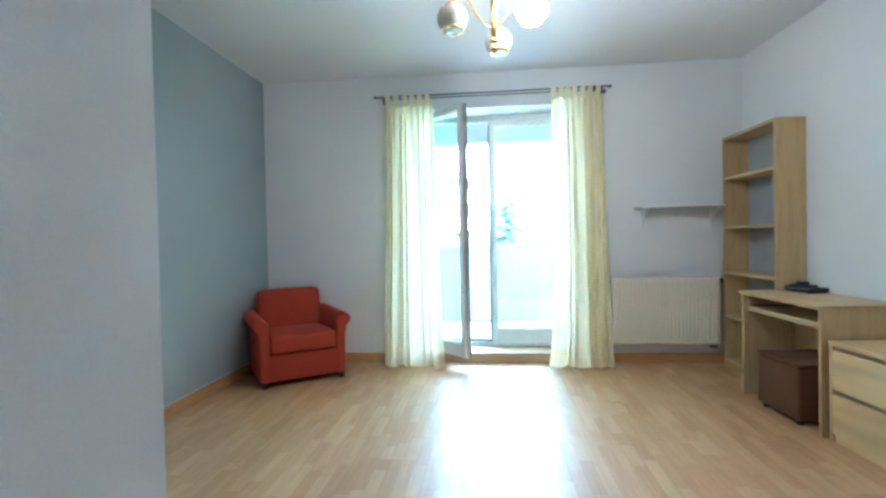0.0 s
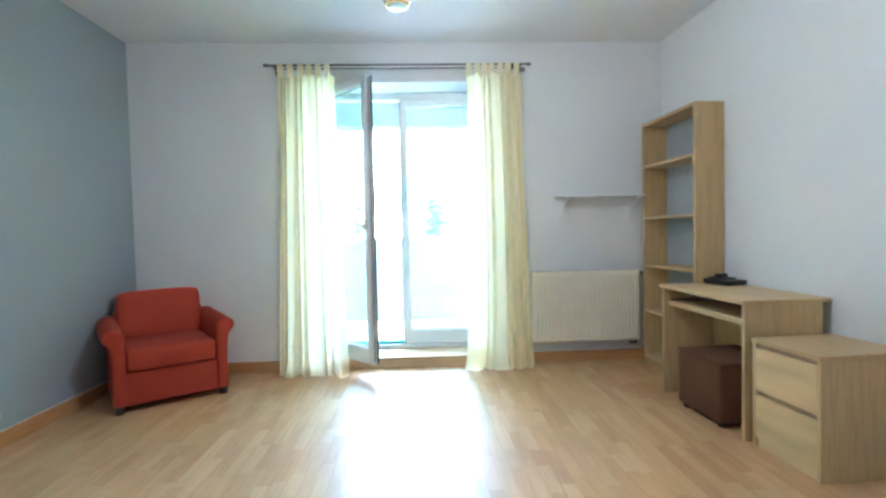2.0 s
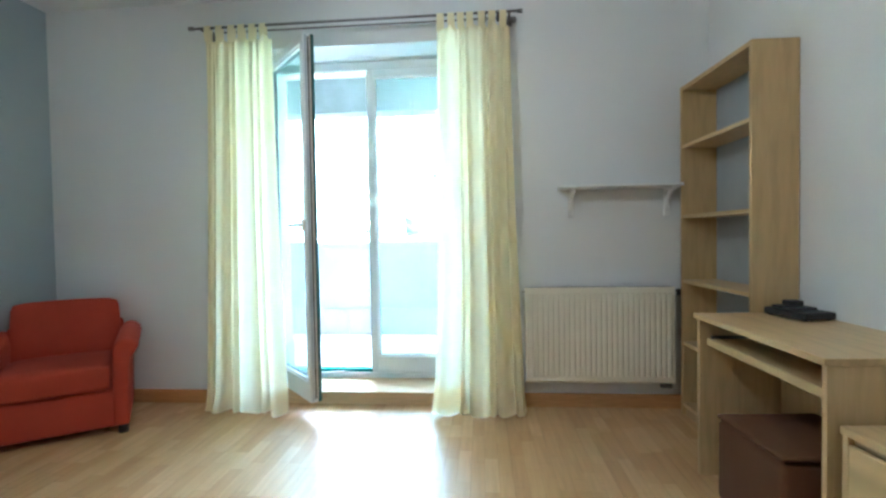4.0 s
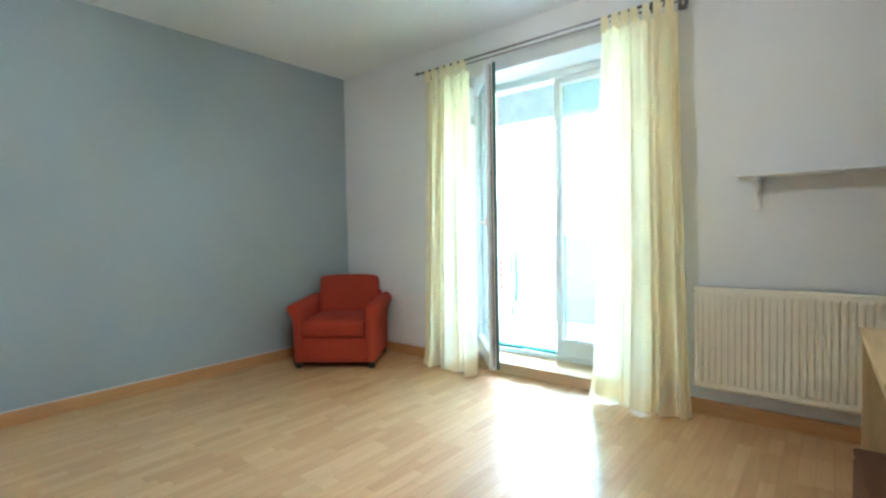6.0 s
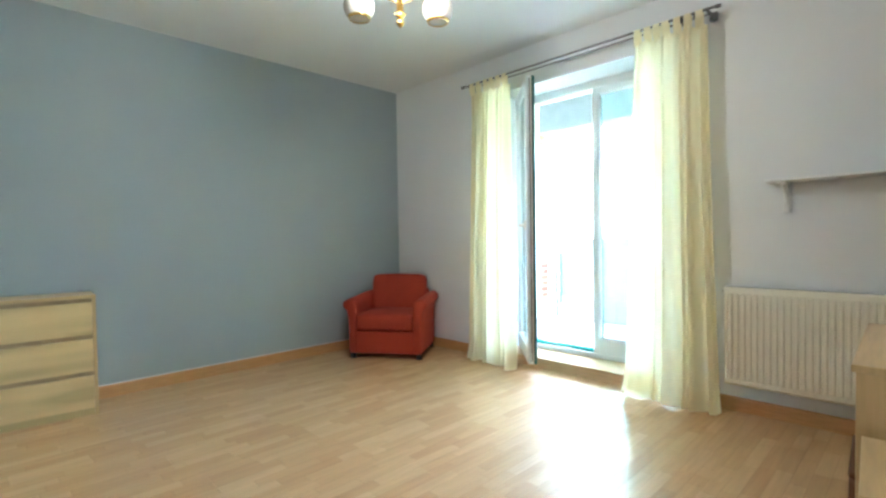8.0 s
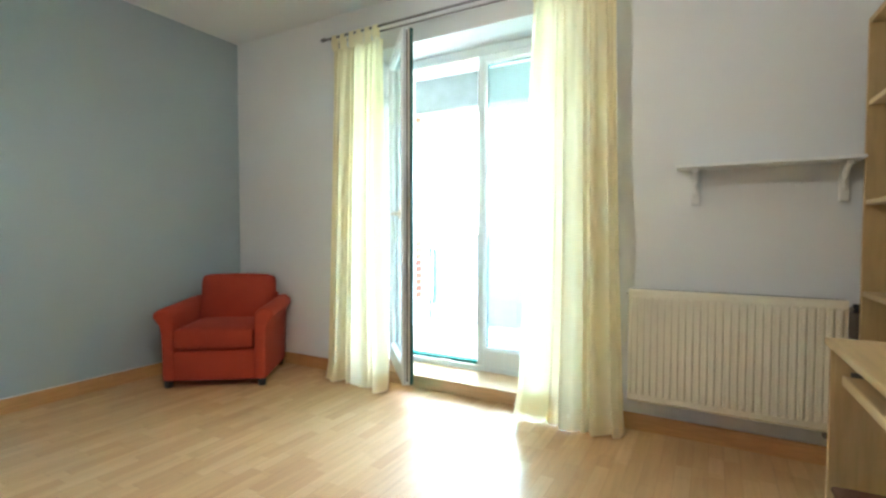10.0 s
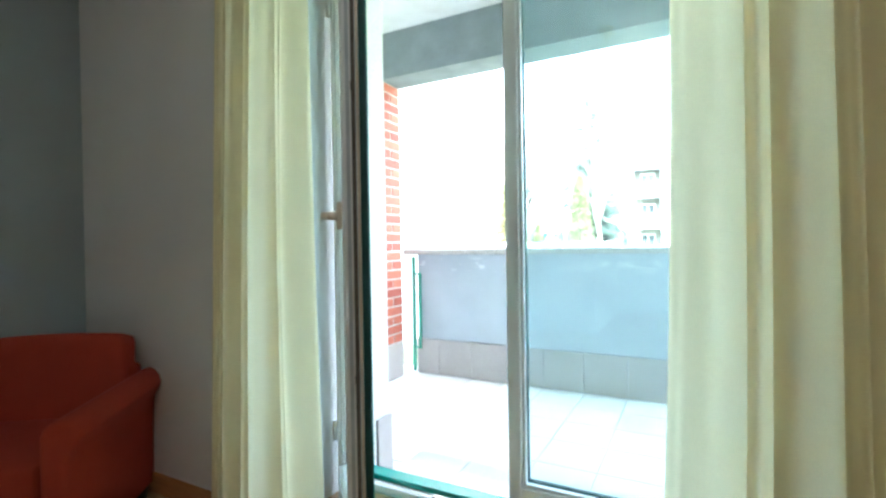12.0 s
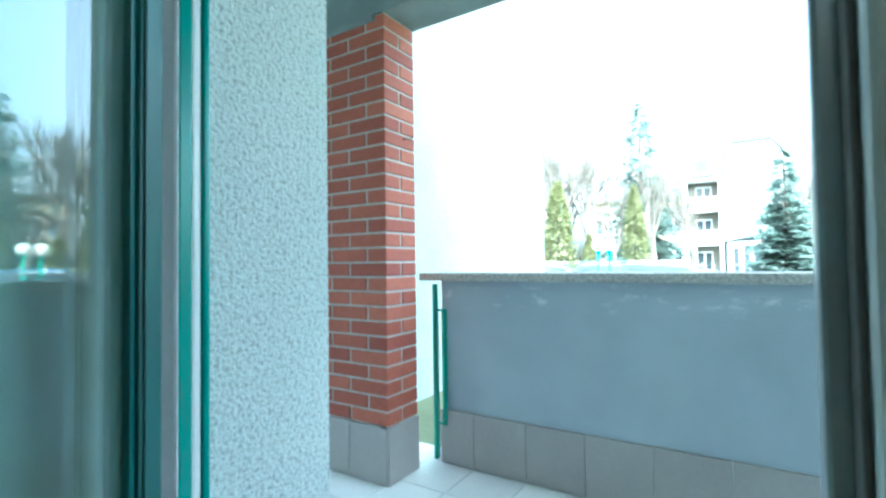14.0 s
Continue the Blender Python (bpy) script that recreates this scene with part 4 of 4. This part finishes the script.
for k, (deg, lit) in enumerate(((203, False), (323, True), (83, False))):
    a = radians(deg)
    c, s = math.cos(a), math.sin(a)
    R = 0.245
    path = [(0.012, -0.375), (0.05, -0.362), (0.09, -0.33), (0.12, -0.285), (0.15, -0.245), (0.19, -0.222), (0.225, -0.222), (R, -0.235), (R, -0.255)]
    arm = part("arm", tube(bmesh.new(), [(r * c, r * s, z) for r, z in path], 0.0055, 8), M["brass"], lamp)
    part("hub_knob", turned(bmesh.new(), [(0, -0.008), (0.008, 0), (0, 0.008)], (0.028 * math.cos(a + 1.05), 0.028 * math.sin(a + 1.05), -0.445), 10), M["brass"], lamp)
    socket = part("socket", turned(bmesh.new(), [(0.0, -0.285), (0.026, -0.284), (0.023, -0.262), (0.014, -0.248), (0.0, -0.244)], (R * c, R * s, 0), 16), M["brass"], lamp)
    rr, zc = 0.083, -0.352
    prof = [(rr * math.sin(t), zc - rr * math.cos(t)) for t in (0.72 + (2.78 - 0.72) * i / 16 for i in range(17))]
    globe = part("globe", turned(bmesh.new(), prof, (R * c, R * s, 0), 28), M["opal_lit"] if lit else M["opal"], lamp, "glowing white glass globe" if lit else "white opal glass globe")
    ring_z = prof[0][1]
    part("ring", turned(bmesh.new(), [(0.052, ring_z - 0.006), (0.0575, ring_z - 0.007), (0.060, ring_z + 0.002), (0.062, ring_z + 0.009), (0.056, ring_z + 0.006), (0.052, ring_z - 0.006)], (R * c, R * s, 0), 28), M["brass"], globe, "brass rim")
    part("diffuser", turned(bmesh.new(), [(0.0, ring_z - 0.010), (0.03, ring_z - 0.008), (0.0515, ring_z - 0.002)], (R * c, R * s, 0), 28), M["opal_lit"] if lit else M["opal"], globe)


# ---- beyond the balcony ----
GZ = -0.4
slab("ground", [(-900, 2.5), (900, 2.5), (900, 1500), (-900, 1500)], GZ - 0.5, GZ, M["ground"], "mown lawn reaching far off", "ground")
slab("ground_front", [(-900, -900), (900, -900), (900, 2.5), (-900, 2.5)], GZ - 0.5, GZ - 0.3, M["ground"], "lawn under and behind the house", "ground")
slab("road", [(-16, 11.5), (22, 11.5), (22, 21.5), (-16, 21.5)], GZ + 0.0, GZ + 0.02, M["asphalt"], "pale paved car park", "car park")
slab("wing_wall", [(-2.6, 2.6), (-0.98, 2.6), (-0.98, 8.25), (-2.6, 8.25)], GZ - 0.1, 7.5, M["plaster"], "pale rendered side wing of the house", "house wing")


def tree_crown(bm, rnd, count, spread, size, at_height):
    """Many small leaf clumps; spread(t) is the radius at height share t."""
    for _ in range(count):
        t = rnd.random() ** 0.8
        r, a = spread(t) * math.sqrt(rnd.uniform(0.25, 1.0)) * rnd.uniform(0.8, 1.08), rnd.uniform(0, 6.283)
        c = Vector((r * math.cos(a), r * math.sin(a), at_height(t)))
        s = size * rnd.uniform(0.6, 1.4)
        u = Vector((math.cos(a), math.sin(a), rnd.uniform(-0.6, 0.5))).normalized() * s
        w = Vector((-math.sin(a), math.cos(a), rnd.uniform(-0.4, 0.4))) * s * 0.55
        v = [bm.verts.new(c - w), bm.verts.new(c + u * 0.6 - w * 0.2), bm.verts.new(c + u), bm.verts.new(c + w)]
        bm.faces.new(v)


def conifer(name, label, x, y, height, radius, material, seed, layers, dense=1.0, skirt=0.05):
    rnd = random.Random(seed)
    tr = thing(name, label, "tree", pose(x, y, GZ))
    part("trunk", tube(bmesh.new(), [(0, 0, 0), (0.02, 0.01, height * 0.5), (0, 0, height * 0.98)], [height * 0.018, height * 0.011, 0.01], 8), M["bark"], tr)
    bm = bmesh.new()
    for k in range(layers):
        t = k / layers
        z = height * (skirt + (0.97 - skirt) * t)
        r0 = radius * (1 - t) ** 0.85 + 0.06
        for b in range(int(dense * (6 + 6 * (1 - t)))):
            a, r = rnd.uniform(0, 6.283), r0 * rnd.uniform(0.55, 1.12)
            d, side = Vector((math.cos(a), math.sin(a), 0)), Vector((-math.sin(a), math.cos(a), 0))
            steps = max(3, int(r / (0.09 * radius)))
            for i in range(1, steps + 1):
                q = i / steps
                c = d * r * q + Vector((0, 0, z - 0.28 * r * q + 0.16 * r * q ** 3))
                w = (0.28 * r * (1 - q) + 0.085 * radius ** 0.75) * rnd.uniform(0.6, 1.25)
                for s in (-1, 1):
                    tip = c + side * s * w + d * w * 0.7 - Vector((0, 0, w * rnd.uniform(0.1, 0.5)))
                    n0, n1 = c - d * w * 0.35, c + d * w * 0.45 + Vector((0, 0, w * rnd.uniform(-0.1, 0.25)))
                    bm.faces.new([bm.verts.new(p) for p in (n0, tip, n1)])
    part("crown", bm, material, tr)
    return tr


def thuja(label, x, y, height, radius, seed):
    rnd = random.Random(seed)
    tr = thing("thuja", label, "tree", pose(x, y, GZ))
    part("trunk", tube(bmesh.new(), [(0, 0, 0), (0, 0, height * 0.9)], [0.09, 0.02], 8), M["bark"], tr)
    bm = bmesh.new()
    tree_crown(bm, rnd, 6500, lambda t: radius * (1 - t ** 2.2) ** 0.8 * (0.8 + 0.2 * min(1, t * 6)), radius * 0.16, lambda t: 0.1 + t * (height - 0.15))
    part("crown", bm, M["thuja"], tr)


def bare_tree(x, y, height, spread, seed):
    rnd = random.Random(seed)
    tr = thing("bare_tree", "leafless grey-brown garden tree", "tree", pose(x, y, GZ), "bare trees")
    trunk, twigs = bmesh.new(), bmesh.new()

    def grow(p, d, length, r, depth, bm):
        q = p + d * length
        mid = p + d * length * 0.5 + Vector((rnd.uniform(-1, 1), rnd.uniform(-1, 1), 0)) * length * 0.05
        tube(bm, [p, mid, q], [r, r * 0.85, r * 0.7], 5 if depth < 2 else 3, False)
        if depth < 5:
            for _ in range(3 if depth else 5):
                n = (d + Vector((rnd.uniform(-1, 1) * spread, rnd.uniform(-1, 1) * spread, rnd.uniform(-0.1, 0.5)))).normalized()
                grow(p + d * length * rnd.uniform(0.55, 1.0), n, length * rnd.uniform(0.6, 0.8), r * 0.55, depth + 1, twigs)

    grow(Vector((0, 0, 0)), Vector((0, 0, 1)), height * 0.32, height * 0.02, 0, trunk)
    part("trunk", trunk, M["bark"], tr)
    part("crown", twigs, M["bark"], tr)


thuja("tall yellow-green columnar thuja at the edge of the car park", -4.0, 17.9, 4.65, 0.78, 1)
thuja("slim yellow-green columnar thuja behind the lamps", -1.4, 19.0, 4.4, 0.55, 2)
thuja("low rounded yellow-green thuja shrub", -3.0, 18.6, 2.6, 0.42, 3)
conifer("fir_tree", "tall dark fir with drooping branches", -3.4, 32.0, 12.0, 4.0, M["fir"], 5, 60, 0.75)
conifer("spruce_tree", "bluish spruce standing close behind the parapet", 3.05, 16.0, 4.7, 1.5, M["spruce"], 6, 60)
conifer("spruce_tree", "broad bluish spruce near the fence", 6.6, 21.0, 4.6, 1.9, M["spruce"], 7, 44)
conifer("fir_tree", "dark fir behind the thujas", -9.6, 28.0, 6.8, 1.6, M["fir"], 8, 34)
for x, y, h, sp, sd in ((-6.6, 25.0, 9.8, 0.45, 21), (-5.2, 27.0, 10.4, 0.42, 22), (-1.9, 26.0, 8.3, 0.45, 23), (-0.2, 29.0, 7.0, 0.45, 24), (4.2, 26.0, 6.6, 0.45, 25), (5.3, 27.0, 6.2, 0.45, 26), (-8.0, 27.0, 9.6, 0.45, 27), (-7.3, 29.0, 10.6, 0.42, 28), (-4.3, 28.5, 8.0, 0.45, 29), (3.2, 25.0, 5.4, 0.5, 30), (6.4, 27.5, 6.2, 0.45, 31)):
    bare_tree(x, y, h, sp, sd)


def street_lamp(x, y, h):
    sl = thing("street_lamp", "green car-park lamp with a white globe", "street lamp", pose(x, y, GZ + 0.02), "car park lamps")
    part("post", tube(bmesh.new(), [(0, 0, 0), (0, 0, h - 0.2)], 0.04), M["green_metal"], sl)
    part("collar", turned(bmesh.new(), [(0.04, h - 0.24), (0.09, h - 0.2), (0.07, h - 0.15)], (0, 0, 0), 14), M["green_metal"], sl)
    part("globe", turned(bmesh.new(), [(0.165 * math.sin(math.pi * i / 14), h - 0.165 * math.cos(math.pi * i / 14)) for i in range(15)], (0, 0, 0), 18), M["opal"], sl, "white glass globe")


for x, y in ((-1.25, 14.3), (-1.62, 14.5), (-4.9, 15.5)):
    street_lamp(x, y, 1.95)


def car(label, x, y, turn_deg, paint):
    c = thing("car", label, "car", pose(x, y, GZ + 0.02, 0, 0, turn_deg), "parked cars")
    body = [(-2.05, 0.28), (2.05, 0.28), (2.12, 0.5), (2.0, 0.72), (1.15, 0.88), (-1.75, 0.92), (-2.08, 0.8), (-2.12, 0.5)]
    part("body", extruded(bmesh.new(), body, -0.82, 0.82, 0.07, 3), paint, c, smooth=True)
    cabin = [(-1.7, 0.925), (1.05, 0.885), (0.35, 1.38), (-0.9, 1.46), (-1.35, 1.40)]
    part("glazing", extruded(bmesh.new(), cabin, -0.70, 0.70, 0.08, 3), M["dark_glass"], c, "dark car windows", smooth=True)
    part("roof", block(-1.2, 0.3, -0.62, 0.62, 1.405, 1.475, 0.03, 3), paint, c, smooth=True)
    for px in (-1.3, 1.3):
        for py in (-0.78, 0.78):
            w = part("wheel", tube(bmesh.new(), [(px, py - 0.09, 0.31), (px, py + 0.09, 0.31)], 0.31, 20), M["tyre"], c)
            part("rim", tube(bmesh.new(), [(px, py - 0.093, 0.31), (px, py + 0.093, 0.31)], 0.19, 16), M["steel"], w, "silver wheel rim")
    for py in (-0.55, 0.55):
        part("headlight", block(1.93, 2.06, py - 0.16, py + 0.16, 0.62, 0.72, 0.02, 2), M["opal"], c, "clear headlight")


car("white parked car beyond the parapet", -3.2, 15.2, 8, M["car_white"])
car("blue parked car beyond the parapet", -1.6, 17.0, 20, M["car_blue"])
car("white parked car beyond the parapet", 0.2, 15.6, 12, M["car_white"])
car("white parked car beyond the parapet", -7.0, 16.2, 5, M["car_white"])


def window(parent, x, y, z, w, h):
    wd = part("window", block(x - w / 2, x + w / 2, y - 0.06, y - 0.001, z, z + h, 0.01), M["far_white"], parent, "white framed window")
    for s in (-1, 1):
        part("pane", block(x + s * w / 4 - w * 0.20, x + s * w / 4 + w * 0.20, y - 0.075, y - 0.061, z + 0.08, z + h - 0.08), M["dark_glass"], wd)


def house(label, x0, x1, y, depth, eaves, ridge, paint, cols, storeys, at):
    hs = thing("apartment_building", label, "building", pose(at[0], at[1], GZ), "far buildings")
    part("wall", block(x0, x1, y, y + depth, 0, eaves), paint, hs)
    bm = bmesh.new()
    extruded(bm, [(x0 - 0.3, eaves + 0.002), (x1 + 0.3, eaves + 0.002), (x1 - 0.5, ridge), (x0 + 0.5, ridge)], y - 0.3, y + depth + 0.3)
    part("roof", bm, M["roof"], hs)
    part("eaves_board", block(x0 - 0.35, x1 + 0.35, y - 0.38, y - 0.305, eaves - 0.14, eaves + 0.05), M["far_render"], hs)
    for s in range(storeys):
        for k in range(cols):
            window(hs, x0 + (k + 0.5) * (x1 - x0) / cols, y, 0.9 + s * 2.75, 1.2, 1.4)
    return hs


b1 = house("ochre apartment building with a dark mansard roof", -7.6, 0.0, 0, 9, 6.6, 9.2, M["ochre"], 5, 2, (-1.95, 42.0))
for x in (-6.8, -5.3, -3.8, -2.3, -0.8):
    dm = part("dormer", block(x - 0.6, x + 0.6, -0.25, 0.9, 6.75, 8.35, 0.03), M["far_white"], b1, "pale dormer")
    for s in (-1, 1):
        part("pane", block(x + s * 0.25 - 0.2, x + s * 0.25 + 0.2, -0.27, -0.252, 7.0, 8.1), M["dark_glass"], dm)


def loggia_house(at):
    """A narrow house front with deep loggias one over another and a dormer in a slate roof."""
    hs = thing("apartment_building", "cream house front with deep open loggias under a slate roof", "building", pose(at[0], at[1], GZ), "far buildings")
    w = 2.7
    # shade inside the loggias is put into the wall's dark colour
    part("wall", block(0, w, 1.2, 9, 0, 7.8), M["far_render"], hs, "loggia back wall coloured dark for shade")
    for x in (0.0, w - 0.28):
        part("pier", block(x, x + 0.28, 0, 1.199, 0, 7.8), M["far_white"], hs)
    for z in (0.0, 2.55, 5.1, 7.45):
        part("floor_slab", block(0.281, w - 0.281, 0, 1.199, z, z + 0.3), M["far_white"], hs)
    for z in (2.85, 5.4):
        part("balcony_rail", block(0.281, w - 0.281, 0.03, 0.13, z + 0.001, z + 0.85, 0.01), M["ochre"], hs, "dull ochre balcony front")
    for z in (0.6, 3.1, 5.65):
        wd = part("window", block(0.8, 1.9, 1.12, 1.199, z, z + 1.5, 0.01), M["far_white"], hs, "white framed window")
        for x in (0.88, 1.4):
            part("pane", block(x, x + 0.42, 1.10, 1.119, z + 0.1, z + 1.4), M["dark_glass"], wd)
    part("roof", extruded(bmesh.new(), [(-0.1, 7.802), (w + 0.1, 7.802), (w - 0.1, 9.4), (0.1, 9.4)], -0.15, 9), M["roof"], hs)
    dm = part("dormer", block(0.75, 1.95, -0.4, 0.9, 7.85, 9.2, 0.02), M["far_white"], hs, "white dormer")
    part("pane", block(0.95, 1.75, -0.42, -0.401, 8.05, 9.0), M["dark_glass"], dm)
    return hs


loggia_house((-1.93, 41.0))


def gable_house(at):
    """A blank gable end with a steep roof behind it and a lean-to porch."""
    hs = thing("apartment_building", "white rendered gable end with a lean-to porch", "building", pose(at[0], at[1], GZ), "far buildings")
    part("wall", extruded(bmesh.new(), [(0, 0), (3.85, 0), (3.85, 8.6), (2.9, 9.9), (0.55, 9.9), (0, 8.9)], 0, 9), M["plaster"], hs)
    part("roof", extruded(bmesh.new(), [(-0.12, 8.95), (0.5, 10.02), (2.95, 10.02), (3.97, 8.62), (3.97, 8.75), (3.0, 10.16), (0.42, 10.16), (-0.12, 9.1)], -0.12, 9), M["roof"], hs)
    porch = part("porch", block(0.2, 2.6, -2.2, -0.001, 0, 2.7), M["far_white"], hs)
    part("porch_roof", extruded(bmesh.new(), [(0.0, 2.701), (2.8, 3.3), (2.8, 3.42), (0.0, 2.82)], -2.4, -0.002), M["roof"], porch)
    for x in (0.5, 1.1, 1.7):
        part("pane", block(x, x + 0.35, -2.215, -2.201, 0.5, 2.3), M["dark_glass"], porch)
    part("downpipe", tube(bmesh.new(), [(3.6, -0.06, 0.0), (3.6, -0.06, 8.5)], 0.05, 8), M["roof"], hs)
    return hs


gable_house((0.88, 40.5))
house("brown rendered garages beside the car park", 0.0, 2.5, 0, 6, 4.2, 5.0, M["ochre"], 2, 1, (3.95, 28.0))
b3 = house("pale house with a dark mansard roof behind the spruces", 0.0, 8.5, 0, 9, 5.6, 9.4, M["far_white"], 4, 2, (4.85, 41.0))
for x in (1.06, 3.19, 5.31, 7.44):
    dm = part("dormer", block(x - 0.65, x + 0.65, -0.25, 0.9, 6.2, 8.1, 0.03), M["far_white"], b3, "white dormer")
    part("pane", block(x - 0.45, x + 0.45, -0.27, -0.252, 6.5, 7.8), M["dark_glass"], dm)


# ---- pieces laid one by one ----
# floor boards
PW, PL, GAP = 0.195, 1.285, 0.0003
boards = {}
col = 0
x = 0.0
while x < 4.62:
    w = min(PW, 4.64 - x)
    start = SOUTH - 2.3 - ((col * 0.47) % 1.0) * PL
    y = start
    while y < 0:
        a, b = max(y, SOUTH - 2.1), min(y + PL, -0.001)
        if b - a > 0.03 and not (b <= SOUTH and (x + w < 1.72 or x > 3.3)):
            key = (round(w, 3), round(b - a, 3))
            if key not in boards:
                boards[key] = mesh_of("plank", block(GAP, w - GAP, GAP, b - a - GAP, -0.004, 0.0, 0.0003), M["floor"])
            piece("plank", boards[key], floor, pose(x, a, 0))
        y += PL
    x += PW
    col += 1

# balcony floor tiles
tile = mesh_of("tile", block(0.002, 0.299, 0.002, 0.299, -0.006, 0.002, 0.0015), M["floor_tile"])
for i in range(18):
    for j in range(6):
        y = 2.255 - 0.302 * (j + 1)
        if y > 0.6 or i > 4:
            piece("tile", tile, balcony_floor, pose(0.845 - 0.302 * 3 + 0.302 * i, max(y, 0.61), 0))

# parapet foot tiles
foot = mesh_of("tile", block(0.0015, 0.3005, 0, 0.0125, 0.004, 0.300, 0.0012), M["wall_tile"])
first = mesh_of("tile", block(0.0, 0.2135, 0, 0.0125, 0.004, 0.300, 0.0012), M["wall_tile"])
part("tile_backing", block(0.643, BX1, BY1 + 0.003, BY1 + 0.0075, 0.002, 0.3), M["grout"], parapet, "dark tile joints")
piece("tile", first, parapet, pose(0.63, BY1 - 0.006, 0))
for i in range(18):
    piece("tile", foot, parapet, pose(0.845 + 0.302 * i, BY1 - 0.006, 0))

# column plinth tiles
front = mesh_of("tile", block(0.0015, 0.2585, -0.008, 0.0015, 0.004, 0.294, 0.0012), M["wall_tile"])
side = mesh_of("tile", block(-0.0015, 0.008, 0.001, 0.261, 0.004, 0.294, 0.0012), M["wall_tile"])
for i in range(2):
    piece("tile", front, column, pose(CX0 - CX1 + 0.26 * i, 0, 0))
piece("tile", side, column, pose(0, 0, 0))

# column bricks, two bonds in turn
stretcher = mesh_of("brick", block(0.001, 0.249, 0.001, 0.124, 0.001, 0.0655, 0.003), M["brick"])
header = mesh_of("brick", block(0.001, 0.124, 0.001, 0.261, 0.001, 0.0655, 0.003), M["brick"])
COURSE = (2.4395 - 0.296) / 28
for k in range(28):
    z = 0.300 + k * COURSE
    jit = [random.uniform(-0.0012, 0.0012) for _ in range(6)]
    if k % 2 == 0:
        for i in range(2):
            for j, y in enumerate((0.0, 0.137)):
                piece("brick", stretcher, column, pose(-0.25 - 0.261 * i, y + jit[i], z))
    else:
        piece("brick", header, column, pose(-0.125 + jit[0], 0, z))
        piece("brick", stretcher, column, pose(-0.386, jit[1], z))
        piece("brick", stretcher, column, pose(-0.386, 0.137, z))
        piece("brick", header, column, pose(-0.5215, 0, z))
